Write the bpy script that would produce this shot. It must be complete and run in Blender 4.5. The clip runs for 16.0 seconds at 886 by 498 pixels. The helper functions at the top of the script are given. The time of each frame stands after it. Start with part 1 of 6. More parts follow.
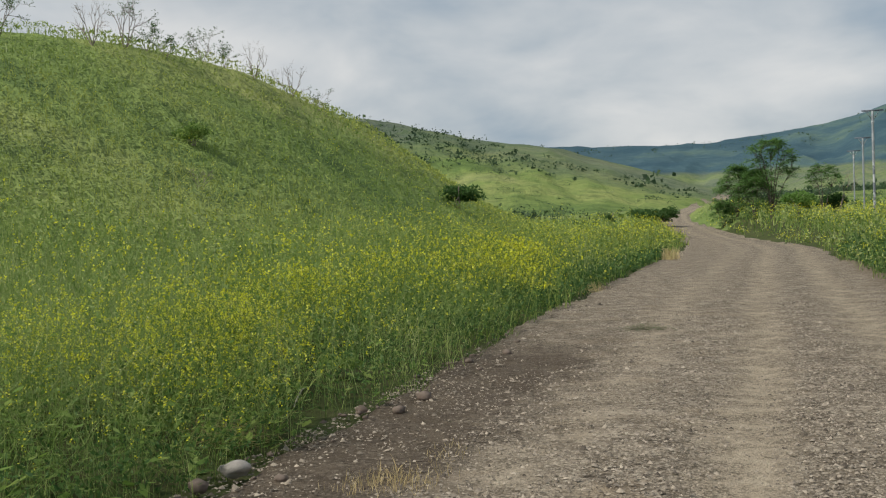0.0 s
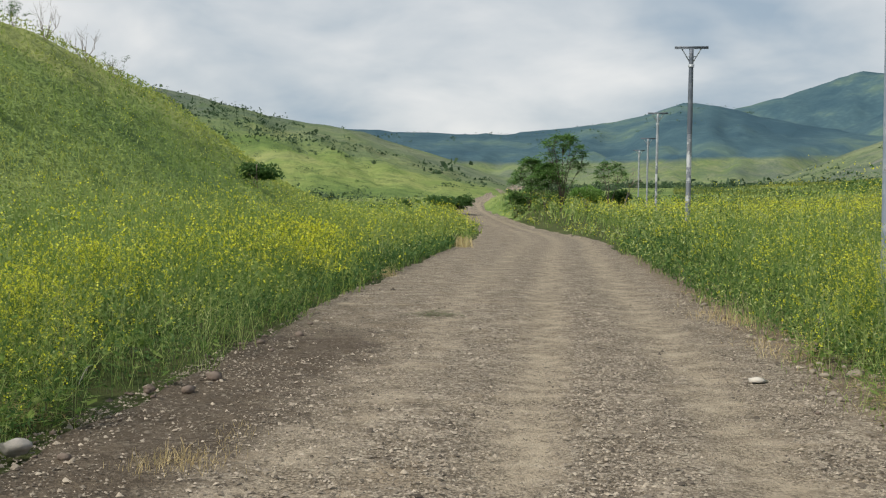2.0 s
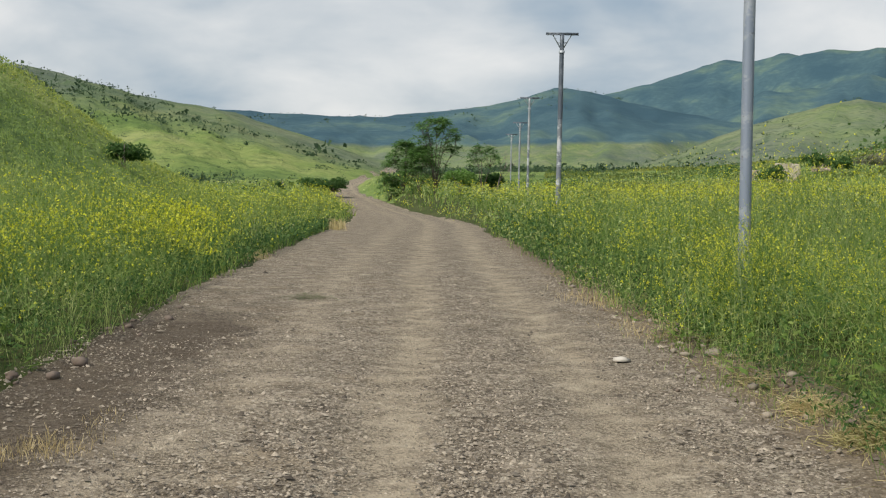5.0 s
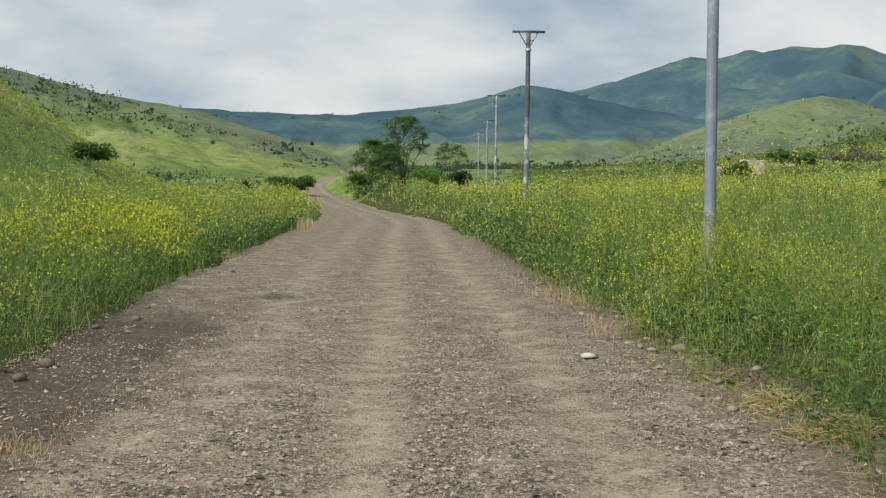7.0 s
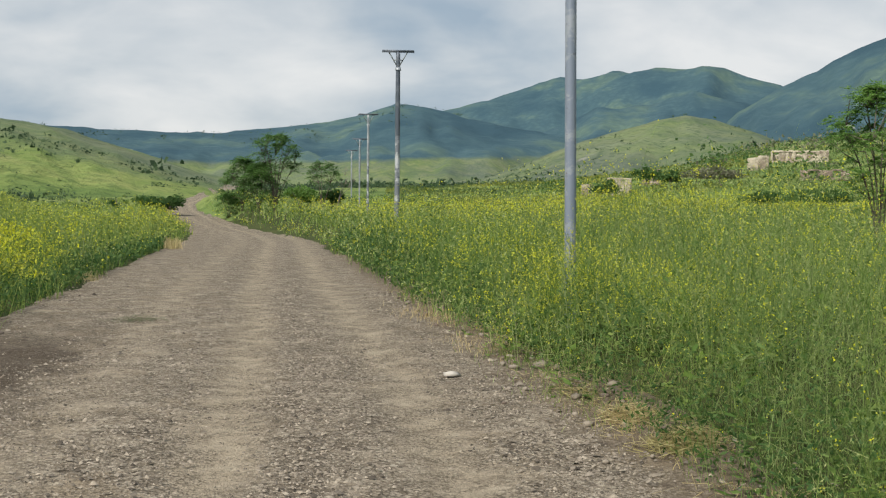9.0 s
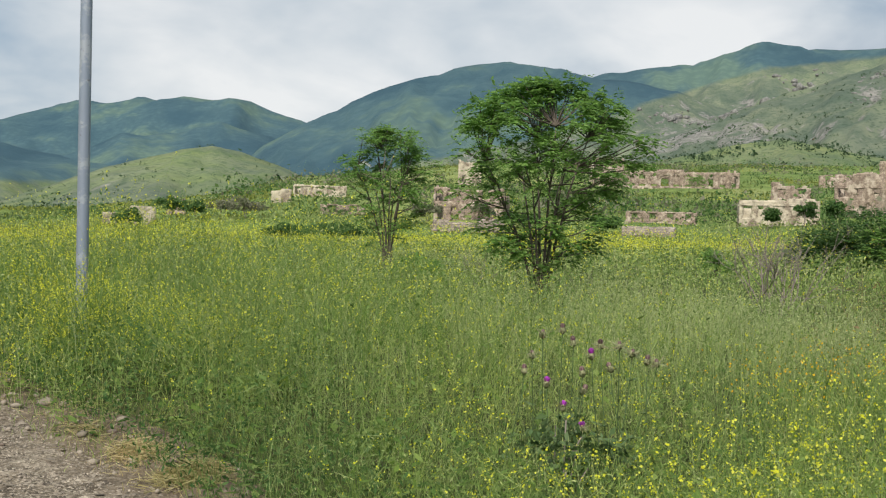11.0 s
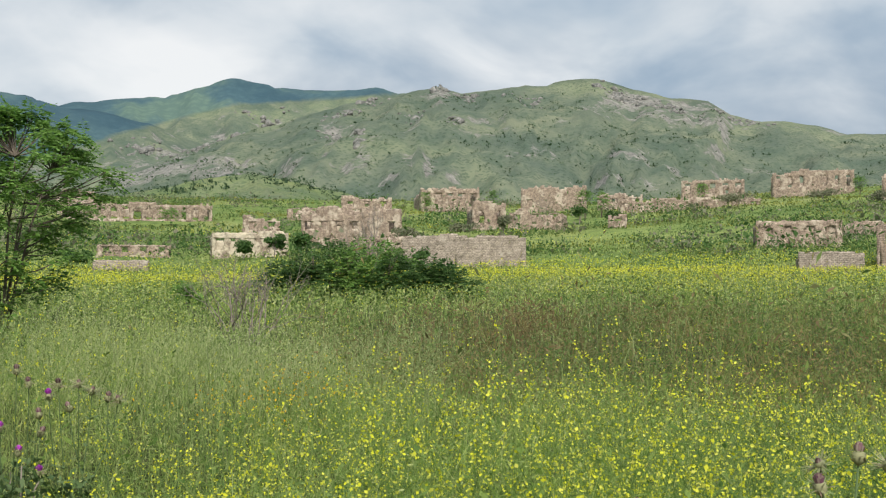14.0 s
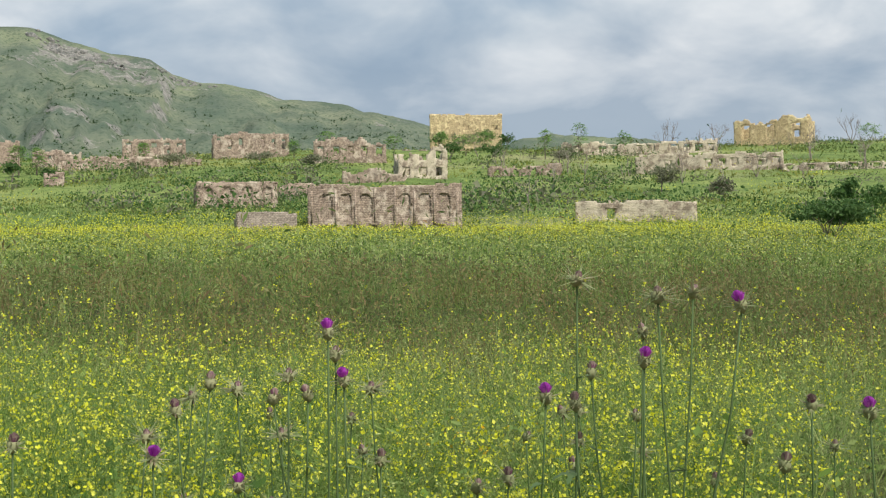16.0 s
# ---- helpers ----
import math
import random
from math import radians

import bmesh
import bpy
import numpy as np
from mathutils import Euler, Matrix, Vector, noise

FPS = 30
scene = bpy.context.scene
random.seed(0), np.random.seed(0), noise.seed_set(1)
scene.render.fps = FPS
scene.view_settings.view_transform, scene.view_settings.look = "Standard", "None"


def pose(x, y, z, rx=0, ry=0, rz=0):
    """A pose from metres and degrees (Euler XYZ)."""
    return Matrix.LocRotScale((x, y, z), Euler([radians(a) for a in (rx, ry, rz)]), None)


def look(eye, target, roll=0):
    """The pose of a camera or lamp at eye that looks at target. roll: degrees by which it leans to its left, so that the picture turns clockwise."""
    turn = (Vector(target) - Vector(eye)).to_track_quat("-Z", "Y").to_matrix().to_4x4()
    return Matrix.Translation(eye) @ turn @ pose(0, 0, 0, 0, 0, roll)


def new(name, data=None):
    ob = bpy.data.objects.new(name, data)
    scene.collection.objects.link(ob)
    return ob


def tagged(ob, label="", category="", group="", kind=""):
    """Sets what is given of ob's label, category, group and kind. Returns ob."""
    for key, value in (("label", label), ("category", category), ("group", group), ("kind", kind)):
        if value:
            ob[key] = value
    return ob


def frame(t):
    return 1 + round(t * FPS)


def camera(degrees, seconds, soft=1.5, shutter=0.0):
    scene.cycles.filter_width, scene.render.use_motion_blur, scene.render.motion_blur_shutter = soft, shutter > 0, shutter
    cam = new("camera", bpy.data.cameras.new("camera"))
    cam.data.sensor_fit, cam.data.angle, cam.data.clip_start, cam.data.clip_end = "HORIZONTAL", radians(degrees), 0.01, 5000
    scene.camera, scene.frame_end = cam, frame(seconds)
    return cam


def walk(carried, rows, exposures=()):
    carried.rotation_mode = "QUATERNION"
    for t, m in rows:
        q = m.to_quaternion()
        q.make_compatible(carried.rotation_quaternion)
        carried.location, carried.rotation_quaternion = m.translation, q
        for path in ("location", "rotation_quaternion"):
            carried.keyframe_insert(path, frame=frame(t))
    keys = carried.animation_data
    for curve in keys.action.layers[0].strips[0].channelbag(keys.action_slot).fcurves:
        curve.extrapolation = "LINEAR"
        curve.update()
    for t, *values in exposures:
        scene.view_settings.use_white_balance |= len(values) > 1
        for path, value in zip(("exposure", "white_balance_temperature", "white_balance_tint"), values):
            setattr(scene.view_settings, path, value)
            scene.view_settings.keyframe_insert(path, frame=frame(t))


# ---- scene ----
import itertools
cam = camera(42.54, 16.0, soft=1.2)

# seconds, place, then heading (clockwise from +y), tilt up and lean in degrees
PATH = [
    (0.0, -0.015, 0.231, 1.554, -9.64, -1.03, -1.83),
    (0.5, -0.179, 0.257, 1.575, -13.37, -0.97, -1.72),
    (1.0, -0.197, 0.164, 1.585, -8.40, -1.67, -0.40),
    (1.5, -0.081, 0.086, 1.593, -3.38, -2.07, 0.54),
    (2.0, -0.004, 0.064, 1.592, 0.60, -2.04, 0.90),
    (2.5, 0.026, 0.012, 1.602, 3.40, -2.00, 0.94),
    (3.0, 0.004, -0.011, 1.596, 4.74, -2.20, 1.09),
    (3.5, 0.000, 0.000, 1.593, 5.48, -2.32, 1.17),
    (4.0, 0.022, 0.033, 1.591, 5.97, -2.48, 1.03),
    (4.5, 0.014, 0.014, 1.596, 6.47, -2.74, 1.09),
    (7.0, 0.008, -0.048, 1.605, 8.55, -2.88, 0.87),
    (7.5, 0.010, -0.044, 1.607, 8.96, -2.74, 0.47),
    (8.0, 0.028, -0.038, 1.608, 9.86, -2.54, 0.16),
    (8.2, 0.040, -0.045, 1.611, 10.55, -2.40, 0.18),
    (10.3, 0.231, -0.193, 1.652, 28.38, -0.50, 1.26),
    (10.5, 0.202, -0.212, 1.657, 31.35, -0.31, 1.32),
    (11.0, 0.171, -0.245, 1.660, 38.36, 0.06, 1.58),
    (11.5, 0.170, -0.260, 1.654, 43.67, 0.44, 1.62),
    (12.0, 0.177, -0.271, 1.656, 48.23, 0.96, 1.40),
    (12.5, 0.135, -0.329, 1.663, 52.39, 1.54, 1.03),
    (13.0, 0.126, -0.348, 1.668, 56.18, 1.96, 0.64),
    (13.5, 0.132, -0.363, 1.668, 59.90, 2.18, 0.14),
    (14.0, 0.149, -0.371, 1.665, 64.33, 2.06, -0.02),
    (14.5, 0.115, -0.411, 1.654, 69.73, 1.67, 0.14),
    (15.0, 0.102, -0.450, 1.652, 76.16, 1.28, 0.12),
    (15.5, -0.053, -0.518, 1.661, 83.50, 0.54, -0.23),
    (16.0, -0.186, -0.610, 1.653, 91.84, -0.13, -0.67),
]
walk(cam, [(t, pose(x, y, z, 90 + up, 0, -head) @ pose(0, 0, 0, 0, 0, lean)) for t, x, y, z, head, up, lean in PATH],
     exposures=((0.0, -0.07), (0.5, 0.15), (2.0, 0.14), (8.0, 0.12), (11.0, 0.24), (16.0, 0.32)))

# ---- sky and sun ----
SUN_AZ, SUN_EL = -125.0, 48.0   # compass heading of the sun (clockwise from +y) and its height
world = bpy.data.worlds.new("sky")
scene.world = world
world.use_nodes = True
wn, wl = world.node_tree.nodes, world.node_tree.links
wn.clear()


def wnode(kind, **values):
    n = wn.new(kind)
    for key, value in values.items():
        n.inputs[key].default_value = value
    return n


def wmath(op, a, b=None):
    n = wn.new("ShaderNodeMath")
    n.operation = op
    for i, v in enumerate((a, b)):
        if v is None:
            continue
        if isinstance(v, (int, float)):
            n.inputs[i].default_value = v
        else:
            wl.new(v, n.inputs[i])
    return n.outputs[0]


sky = wn.new("ShaderNodeTexSky")
sky.sky_type = 'NISHITA'
sky.sun_disc = False
sky.sun_elevation = radians(SUN_EL)
sky.sun_rotation = radians(SUN_AZ)
way = wn.new("ShaderNodeTexCoord")
split = wn.new("ShaderNodeSeparateXYZ")
wl.new(way.outputs["Generated"], split.inputs[0])
up = wmath("ADD", wmath("MAXIMUM", split.outputs[2], 0.0), 0.36)
flat = wn.new("ShaderNodeCombineXYZ")
wl.new(wmath("DIVIDE", split.outputs[0], up), flat.inputs[0])
wl.new(wmath("DIVIDE", split.outputs[1], up), flat.inputs[1])
big = wnode("ShaderNodeTexNoise", Scale=1.35, Detail=5.0, Roughness=0.48, Distortion=0.2)
wl.new(flat.outputs[0], big.inputs["Vector"])
fine = wnode("ShaderNodeTexNoise", Scale=3.4, Detail=5.0, Roughness=0.52, Distortion=0.3)
wl.new(flat.outputs[0], fine.inputs["Vector"])
cover = wmath("ADD", wmath("MULTIPLY", big.outputs[0], 0.7), wmath("MULTIPLY", fine.outputs[0], 0.3))
ramp = wn.new("ShaderNodeValToRGB")
wl.new(cover, ramp.inputs[0])
el = ramp.color_ramp.elements
el[0].position, el[0].color = 0.40, (0.36, 0.45, 0.54, 1)
el[1].position, el[1].color = 0.59, (0.82, 0.825, 0.82, 1)
mid = el.new(0.48)
mid.color = (0.57, 0.62, 0.66, 1)
# a slate-blue rain bank low in the east
bank = wmath("MULTIPLY", wmath("SUBTRACT", split.outputs[0], 0.72), 6.0)
bank = wmath("MULTIPLY", bank, wmath("SUBTRACT", 1.25, wmath("MULTIPLY", split.outputs[2], 5.0)))
bank = wmath("SUBTRACT", bank, wmath("MULTIPLY", wmath("SUBTRACT", fine.outputs[0], 0.46), 2.0))
bank = wmath("MINIMUM", wmath("MAXIMUM", wmath("MULTIPLY", bank, 0.85), 0.0), 0.85)
grey = wn.new("ShaderNodeMix")
grey.data_type = 'RGBA'
wl.new(bank, grey.inputs[0])
wl.new(ramp.outputs[0], grey.inputs[6])
grey.inputs[7].default_value = (0.25, 0.325, 0.42, 1)
clouds = wnode("ShaderNodeBackground", Strength=0.93)
wl.new(grey.outputs[2], clouds.inputs[0])
blue = wnode("ShaderNodeBackground", Strength=0.08)
wl.new(sky.outputs[0], blue.inputs[0])
both = wnode("ShaderNodeMixShader", Fac=0.88)
wl.new(blue.outputs[0], both.inputs[1])
wl.new(clouds.outputs[0], both.inputs[2])
wout = wn.new("ShaderNodeOutputWorld")
wl.new(both.outputs[0], wout.inputs[0])

sun = new("sun", bpy.data.lights.new("sun", "SUN"))
sun.data.energy, sun.data.angle, sun.data.color = 4.2, radians(14), (1.0, 0.94, 0.84)
sx, sy = math.sin(radians(SUN_AZ)) * math.cos(radians(SUN_EL)), math.cos(radians(SUN_AZ)) * math.cos(radians(SUN_EL))
sun.matrix_world = look((sx * 50, sy * 50, 50 * math.sin(radians(SUN_EL))), (0, 0, 0))
# ---- terrain ----
def vnoise(x, y, seed=0):
    """Smooth value noise in [-1, 1] at arrays x, y."""
    xi, yi = np.floor(x), np.floor(y)
    fx, fy = x - xi, y - yi
    fx, fy = fx * fx * (3 - 2 * fx), fy * fy * (3 - 2 * fy)

    def h(a, b):
        v = np.sin(a * 127.1 + b * 311.7 + seed * 74.7) * 43758.5453
        return (v - np.floor(v)) * 2 - 1
    return (h(xi, yi) * (1 - fx) + h(xi + 1, yi) * fx) * (1 - fy) + (h(xi, yi + 1) * (1 - fx) + h(xi + 1, yi + 1) * fx) * fy


def fbm(x, y, seed=0, octaves=4):
    return sum(vnoise(x * 2 ** k, y * 2 ** k, seed + k) / 2 ** k for k in range(octaves)) / 1.7


def sstep(v):
    v = np.clip(v, 0, 1)
    return v * v * (3 - 2 * v)


ROAD_Y = (-40, 0, 6, 12, 20, 36, 58, 75, 95, 120, 150, 220, 300)
ROAD_X = (-4.0, -0.45, 0.12, 0.85, 1.5, 3.1, 5.5, 6.2, 5.2, 4.2, 5.0, 12.0, 24.0)
ROAD_W = (2.6, 2.6, 2.9, 3.05, 3.1, 3.3, 3.4, 3.0, 2.4, 1.9, 1.8, 1.8, 1.8)


def road_x(y):
    """Middle of the track at y, smoothed between its bends."""
    return sum(np.interp(y + d, ROAD_Y, ROAD_X) for d in (-3, -1.5, 0, 1.5, 3)) / 5


def road_w(y):
    return np.interp(y, ROAD_Y, ROAD_W)


# crest lines of the hills: distance, front depth, back depth, (heading, elevation) along the crest
LAYERS = []
LAYERS.append((2700, 0.55, 0.3, ((-30, 3.0), (-5, 3.9), (1, 3.71), (3.8, 3.77), (6.6, 4.05), (8.9, 4.34), (10.9, 4.76), (12.4, 5.3), (13.6, 5.22), (14.8, 5.0), (18, 4.2), (24, 3.4), (31, 1.5), (36, 0))))
LAYERS.append((4000, 0.3, 0.3, ((8, 2.5), (14.7, 5.1), (17.3, 5.77), (20.5, 6.62), (23.2, 6.95), (26.3, 7.12), (27.6, 7.3), (28.8, 6.95), (31.2, 6.18), (36, 5), (42, 3), (60, 0))))
LAYERS.append((3200, 0.35, 0.2, ((15, 0), (19, 3.6), (22.5, 5.2), (25, 5.3), (27.2, 6.1), (30, 5.2), (32, 4.3), (37, 0))))
LAYERS.append((2300, 0.5, 0.3, ((24, 0), (28.2, 3.9), (29.3, 4.94), (31.5, 6.19), (35.2, 7.96), (38.4, 8.96), (41.1, 9.46), (42.5, 9.39), (44.2, 9.05), (46.7, 8.6), (49.9, 8.03), (56, 6.0), (64, 0))))
LAYERS.append((3100, 0.4, 0.3, ((36, 0), (43.6, 8.5), (46.7, 8.89), (49.3, 9.28), (51.6, 9.89), (53.8, 10.29), (55.5, 10.16), (57.3, 9.9), (58.7, 9.93), (60.6, 10.19), (62.6, 10.0), (66, 8), (75, 0))))
LAYERS.append((1450, 0.6, 0.3, ((40, 0), (48.2, 5.6), (52.7, 7.25), (56.1, 8.41), (59.2, 9.4), (61.8, 9.8), (63.4, 10.11), (64.2, 10.31), (65.3, 9.83), (66.4, 9.99), (68.5, 10.28), (70.1, 10.49), (72.2, 10.5), (73.9, 9.93), (75.9, 9.5), (77.6, 9.2), (78.6, 8.55), (79.8, 8.17), (82.1, 8.05), (83.9, 7.5), (86.8, 7.2), (88, 6.88), (90.5, 6.35), (93, 5.6), (100, 3))))
LAYERS.append((4300, 0.2, 0.2, ((90, 3), (95.8, 5.45), (97.5, 5.75), (99, 5.6), (101.4, 5.52), (102.8, 5.15), (106, 4.3), (115, 3.5))))
LAYERS.append((720, 0.5, 0.35, ((13, 0.3), (17.4, 1.9), (20.1, 2.95), (22.8, 3.95), (25.3, 4.6), (26.9, 4.88), (28.5, 4.63), (30.2, 3.95), (32.0, 3.2), (38, 2.2), (44, 0))))
LAYERS.append((640, 0.45, 0.4, ((43, 2.5), (48.2, 4.5), (51.6, 5.4), (54.8, 5.8), (57.0, 5.55), (59.9, 4.75), (66, 3.6), (74, 2))))
LAYERS.append((330, 0.6, 0.5, ((-35, 3.5), (-20, 5.4), (-15, 5.8), (-13.2, 5.65), (-10.1, 5.0), (-8.2, 4.55), (-6.6, 4.35), (-4.5, 3.95), (-3.4, 3.75), (-0.6, 2.9), (2.1, 2.1), (3.7, 1.55), (7, 0.7), (12, 0.2))))
VILLAGE = ((8, 0.0), (14, 0.1), (20, 0.45), (27, 1.5), (31, 2.6), (41, 3.8), (50, 4.0), (62, 4.3), (70, 4.35), (76, 4.7), (84, 5.0), (90, 5.05), (95, 4.95), (101, 4.9), (113, 4.9), (135, 4.2), (165, 0.5))
FIELD = ((-10, 0.0), (8, 0.06), (15, 0.22), (23, 0.62), (30, 0.74), (50, 0.8), (64, 1.12), (76, 1.25), (98, 1.12), (113, 0.95), (150, 0.9), (179, 0.1))


def land(x, y):
    """Height of the ground at arrays x, y."""
    x, y = np.asarray(x, float), np.asarray(y, float)
    r = np.maximum(np.hypot(x, y), 0.01)
    az = np.degrees(np.arctan2(x, y))
    s = x - road_x(np.clip(y, -40, 300))
    w = road_w(y)
    # the track climbs gently once it has passed the bend
    z = 0.028 * np.maximum(y - 70, 0) * sstep((y - 60) / 60) * (y < 600) + (y >= 600) * 14.8
    # hill beside the track
    foot = 5.0 + 0.06 * np.clip(y, 0, 150)
    along = sstep((y + 45) / 60) * (1 - sstep((y - 45) / 130))
    rise = sstep((-s - foot) / 21)
    hump = (5.72 + 0.09 * np.clip(y, 0, 110)) * rise * along
    z = z + hump * (1 + 0.05 * fbm(x / 14, y / 14, 3)) + rise * along * 0.5 * fbm(x / 6, y / 6, 5)
    z = z + 0.25 * sstep((-s - w) / 2.5) * (1 + 0.4 * fbm(x / 3, y / 3, 9))
    # meadow, rising slowly away from the track
    right = sstep((s - w) / 1.5)
    far = (0.75 + 100 * np.tan(np.radians(np.interp(az, *zip(*FIELD))))) * np.clip((r - 6) / 94, 0, 1.2)
    z = z + right * (0.12 + far * (1 - sstep((r - 160) / 300)) + 0.10 * fbm(x / 5, y / 5, 11))
    # grassed hollow and bank across the meadow
    inside = sstep((az - 52) / 22) * (1 - sstep((az - 150) / 15))
    edge = 14.0 + 1.2 * fbm(x / 9, y / 9, 21)
    z = z - inside * 0.95 * np.exp(-((r - edge) / 3.6) ** 2)
    # village slope
    top = 270 * np.tan(np.radians(np.interp(az, *zip(*VILLAGE), left=0, right=0)))
    z = z + np.maximum(top + 1.6 - far, 0) * (top > 0.1) * (sstep((r - 96) / 174) * 0.3 + np.clip((r - 98) / 172, 0, 1) * 0.7) * (1 - 0.5 * sstep((r - 320) / 500))
    z = z + sstep((r - 100) / 30) * (az > 14) * 0.5 * fbm(x / 11, y / 11, 31)
    # hills and mountains
    for k, (dist, front, back, crest) in enumerate(LAYERS):
        e = np.interp(az, *zip(*crest), left=0, right=0)
        d = dist * (1 + 0.05 * fbm(az / 9, az * 0 + k, 40 + k))
        u = np.where(r < d, (r - d * (1 - front)) / (d * front), 1 - (r - d) / (d * back * 1.5))
        crest_z = d * np.tan(np.radians(e)) * (1.016 if dist > 2000 else 1.0) + 1.6
        body = sstep(u) * 0.45 + np.clip(u, 0, 1) ** 1.25 * 0.55
        folds = np.abs(fbm(az / 3.2, np.log(r) * 5, 60 + k, 5)) * 0.42 + np.abs(fbm(az / 1.1, np.log(r) * 9, 80 + k, 4)) * 0.14
        q = crest_z * (body - folds * body * np.clip(1 - u, 0, 1) ** 0.7 * 1.3)
        q = q + crest_z * 0.006 * fbm(az / 0.5, r / d * 30, 90 + k) * sstep(u)
        z = np.maximum(z, np.where(e > 0, q, 0)) if dist > 500 else np.where(q > z, q, z)
    return z


def ground_at(x, y):
    return float(land(np.array([x]), np.array([y]))[0])
# ---- materials ----
class Nodes:
    """A node material and short ways to build it."""

    def __init__(self, name):
        self.mat = bpy.data.materials.new(name)
        self.mat.use_nodes = True
        self.n, self.l = self.mat.node_tree.nodes, self.mat.node_tree.links
        self.n.clear()
        self.out = self.n.new("ShaderNodeOutputMaterial")

    def put(self, socket, v):
        if isinstance(v, bpy.types.NodeSocket):
            self.l.new(v, socket)
        else:
            socket.default_value = v

    def node(self, kind, **values):
        n = self.n.new(kind)
        for key, value in values.items():
            self.put(n.inputs[key], value)
        return n

    def position(self):
        return self.n.new("ShaderNodeNewGeometry").outputs["Position"]

    def noise(self, scale, detail=4.0, rough=0.55, vector=None, distortion=0.0):
        n = self.node("ShaderNodeTexNoise", Scale=scale, Detail=detail, Roughness=rough, Distortion=distortion)
        self.l.new(vector or self.position(), n.inputs["Vector"])
        return n.outputs[0]

    def voronoi(self, scale, vector=None, output=0, feature='F1'):
        n = self.n.new("ShaderNodeTexVoronoi")
        n.feature = feature
        n.inputs["Scale"].default_value = scale
        self.l.new(vector or self.position(), n.inputs["Vector"])
        return n.outputs[output]

    def math(self, op, a, b=0.0, clamp=False):
        n = self.n.new("ShaderNodeMath")
        n.operation, n.use_clamp = op, clamp
        self.put(n.inputs[0], a), self.put(n.inputs[1], b)
        return n.outputs[0]

    def ramp(self, v, *stops):
        n = self.n.new("ShaderNodeValToRGB")
        self.put(n.inputs[0], v)
        e = n.color_ramp.elements
        while len(e) < len(stops):
            e.new(0.5)
        for item, (pos, col) in zip(e, stops):
            item.position = pos
            item.color = (*col, 1) if len(col) == 3 else col
        return n.outputs[0]

    def level(self, v, low, high):
        n = self.node("ShaderNodeMapRange")
        self.put(n.inputs[0], v)
        n.inputs[1].default_value, n.inputs[2].default_value = low, high
        return n.outputs[0]

    def mix(self, f, a, b, how='MIX'):
        n = self.n.new("ShaderNodeMix")
        n.data_type, n.blend_type = 'RGBA', how
        self.put(n.inputs[0], f)
        for s, v in ((n.inputs[6], a), (n.inputs[7], b)):
            self.put(s, (*v, 1) if isinstance(v, tuple) and len(v) == 3 else v)
        return n.outputs[2]

    def bump(self, height, strength=0.4, distance=0.02):
        return self.node("ShaderNodeBump", Height=height, Strength=strength, Distance=distance).outputs[0]

    def done(self, colour, rough=0.85, normal=None, metal=0.0, spec=0.25, translucent=0.0):
        p = self.node("ShaderNodeBsdfPrincipled", Roughness=rough, Metallic=metal)
        p.inputs["Specular IOR Level"].default_value = spec
        self.put(p.inputs["Base Color"], (*colour, 1) if isinstance(colour, tuple) else colour)
        if normal is not None:
            self.l.new(normal, p.inputs["Normal"])
        shader = p.outputs[0]
        if translucent:
            t = self.n.new("ShaderNodeBsdfTranslucent")
            self.put(t.inputs[0], (*colour, 1) if isinstance(colour, tuple) else colour)
            m = self.node("ShaderNodeMixShader", Fac=translucent)
            self.l.new(shader, m.inputs[1]), self.l.new(t.outputs[0], m.inputs[2])
            shader = m.outputs[0]
        self.l.new(shader, self.out.inputs[0])
        return self.mat


def island_random(k):
    return k.n.new("ShaderNodeNewGeometry").outputs["Random Per Island"]


def leafy(name, *colours, drifting=0.55, patch=0.0, patch_colour=(0.2, 0.2, 0.05), scale=0.15, translucent=0.4, rough=0.6, plant=0.0):
    """Leaves and blades: a spread of colours from piece to piece, drifting over the ground."""
    k = Nodes(name)
    stops = [(i / max(len(colours) - 1, 1), c) for i, c in enumerate(colours)]
    col = k.ramp(island_random(k), *stops)
    drift = k.noise(scale, 3.0, 0.6)
    if patch:
        col = k.mix(k.math("MULTIPLY", k.level(drift, 0.47, 0.62), patch), col, patch_colour)
    col = k.mix(k.math("MULTIPLY", k.level(k.noise(scale * 3.1, 3.0, 0.6), 0.46, 0.66), drifting), col, (0.52, 0.66, 0.50), 'MULTIPLY')
    if plant:
        tint = k.voronoi(1.25, output=1)
        col = k.mix(k.math("MULTIPLY", k.level(tint, 0.50, 0.78), plant), col, (0.50, 0.64, 0.56), 'MULTIPLY')
        col = k.mix(k.math("MULTIPLY", k.level(tint, 0.42, 0.18), plant * 0.8), col, (1.0, 1.0, 0.72), 'MULTIPLY')
    return k.done(col, rough, translucent=translucent, spec=0.2)


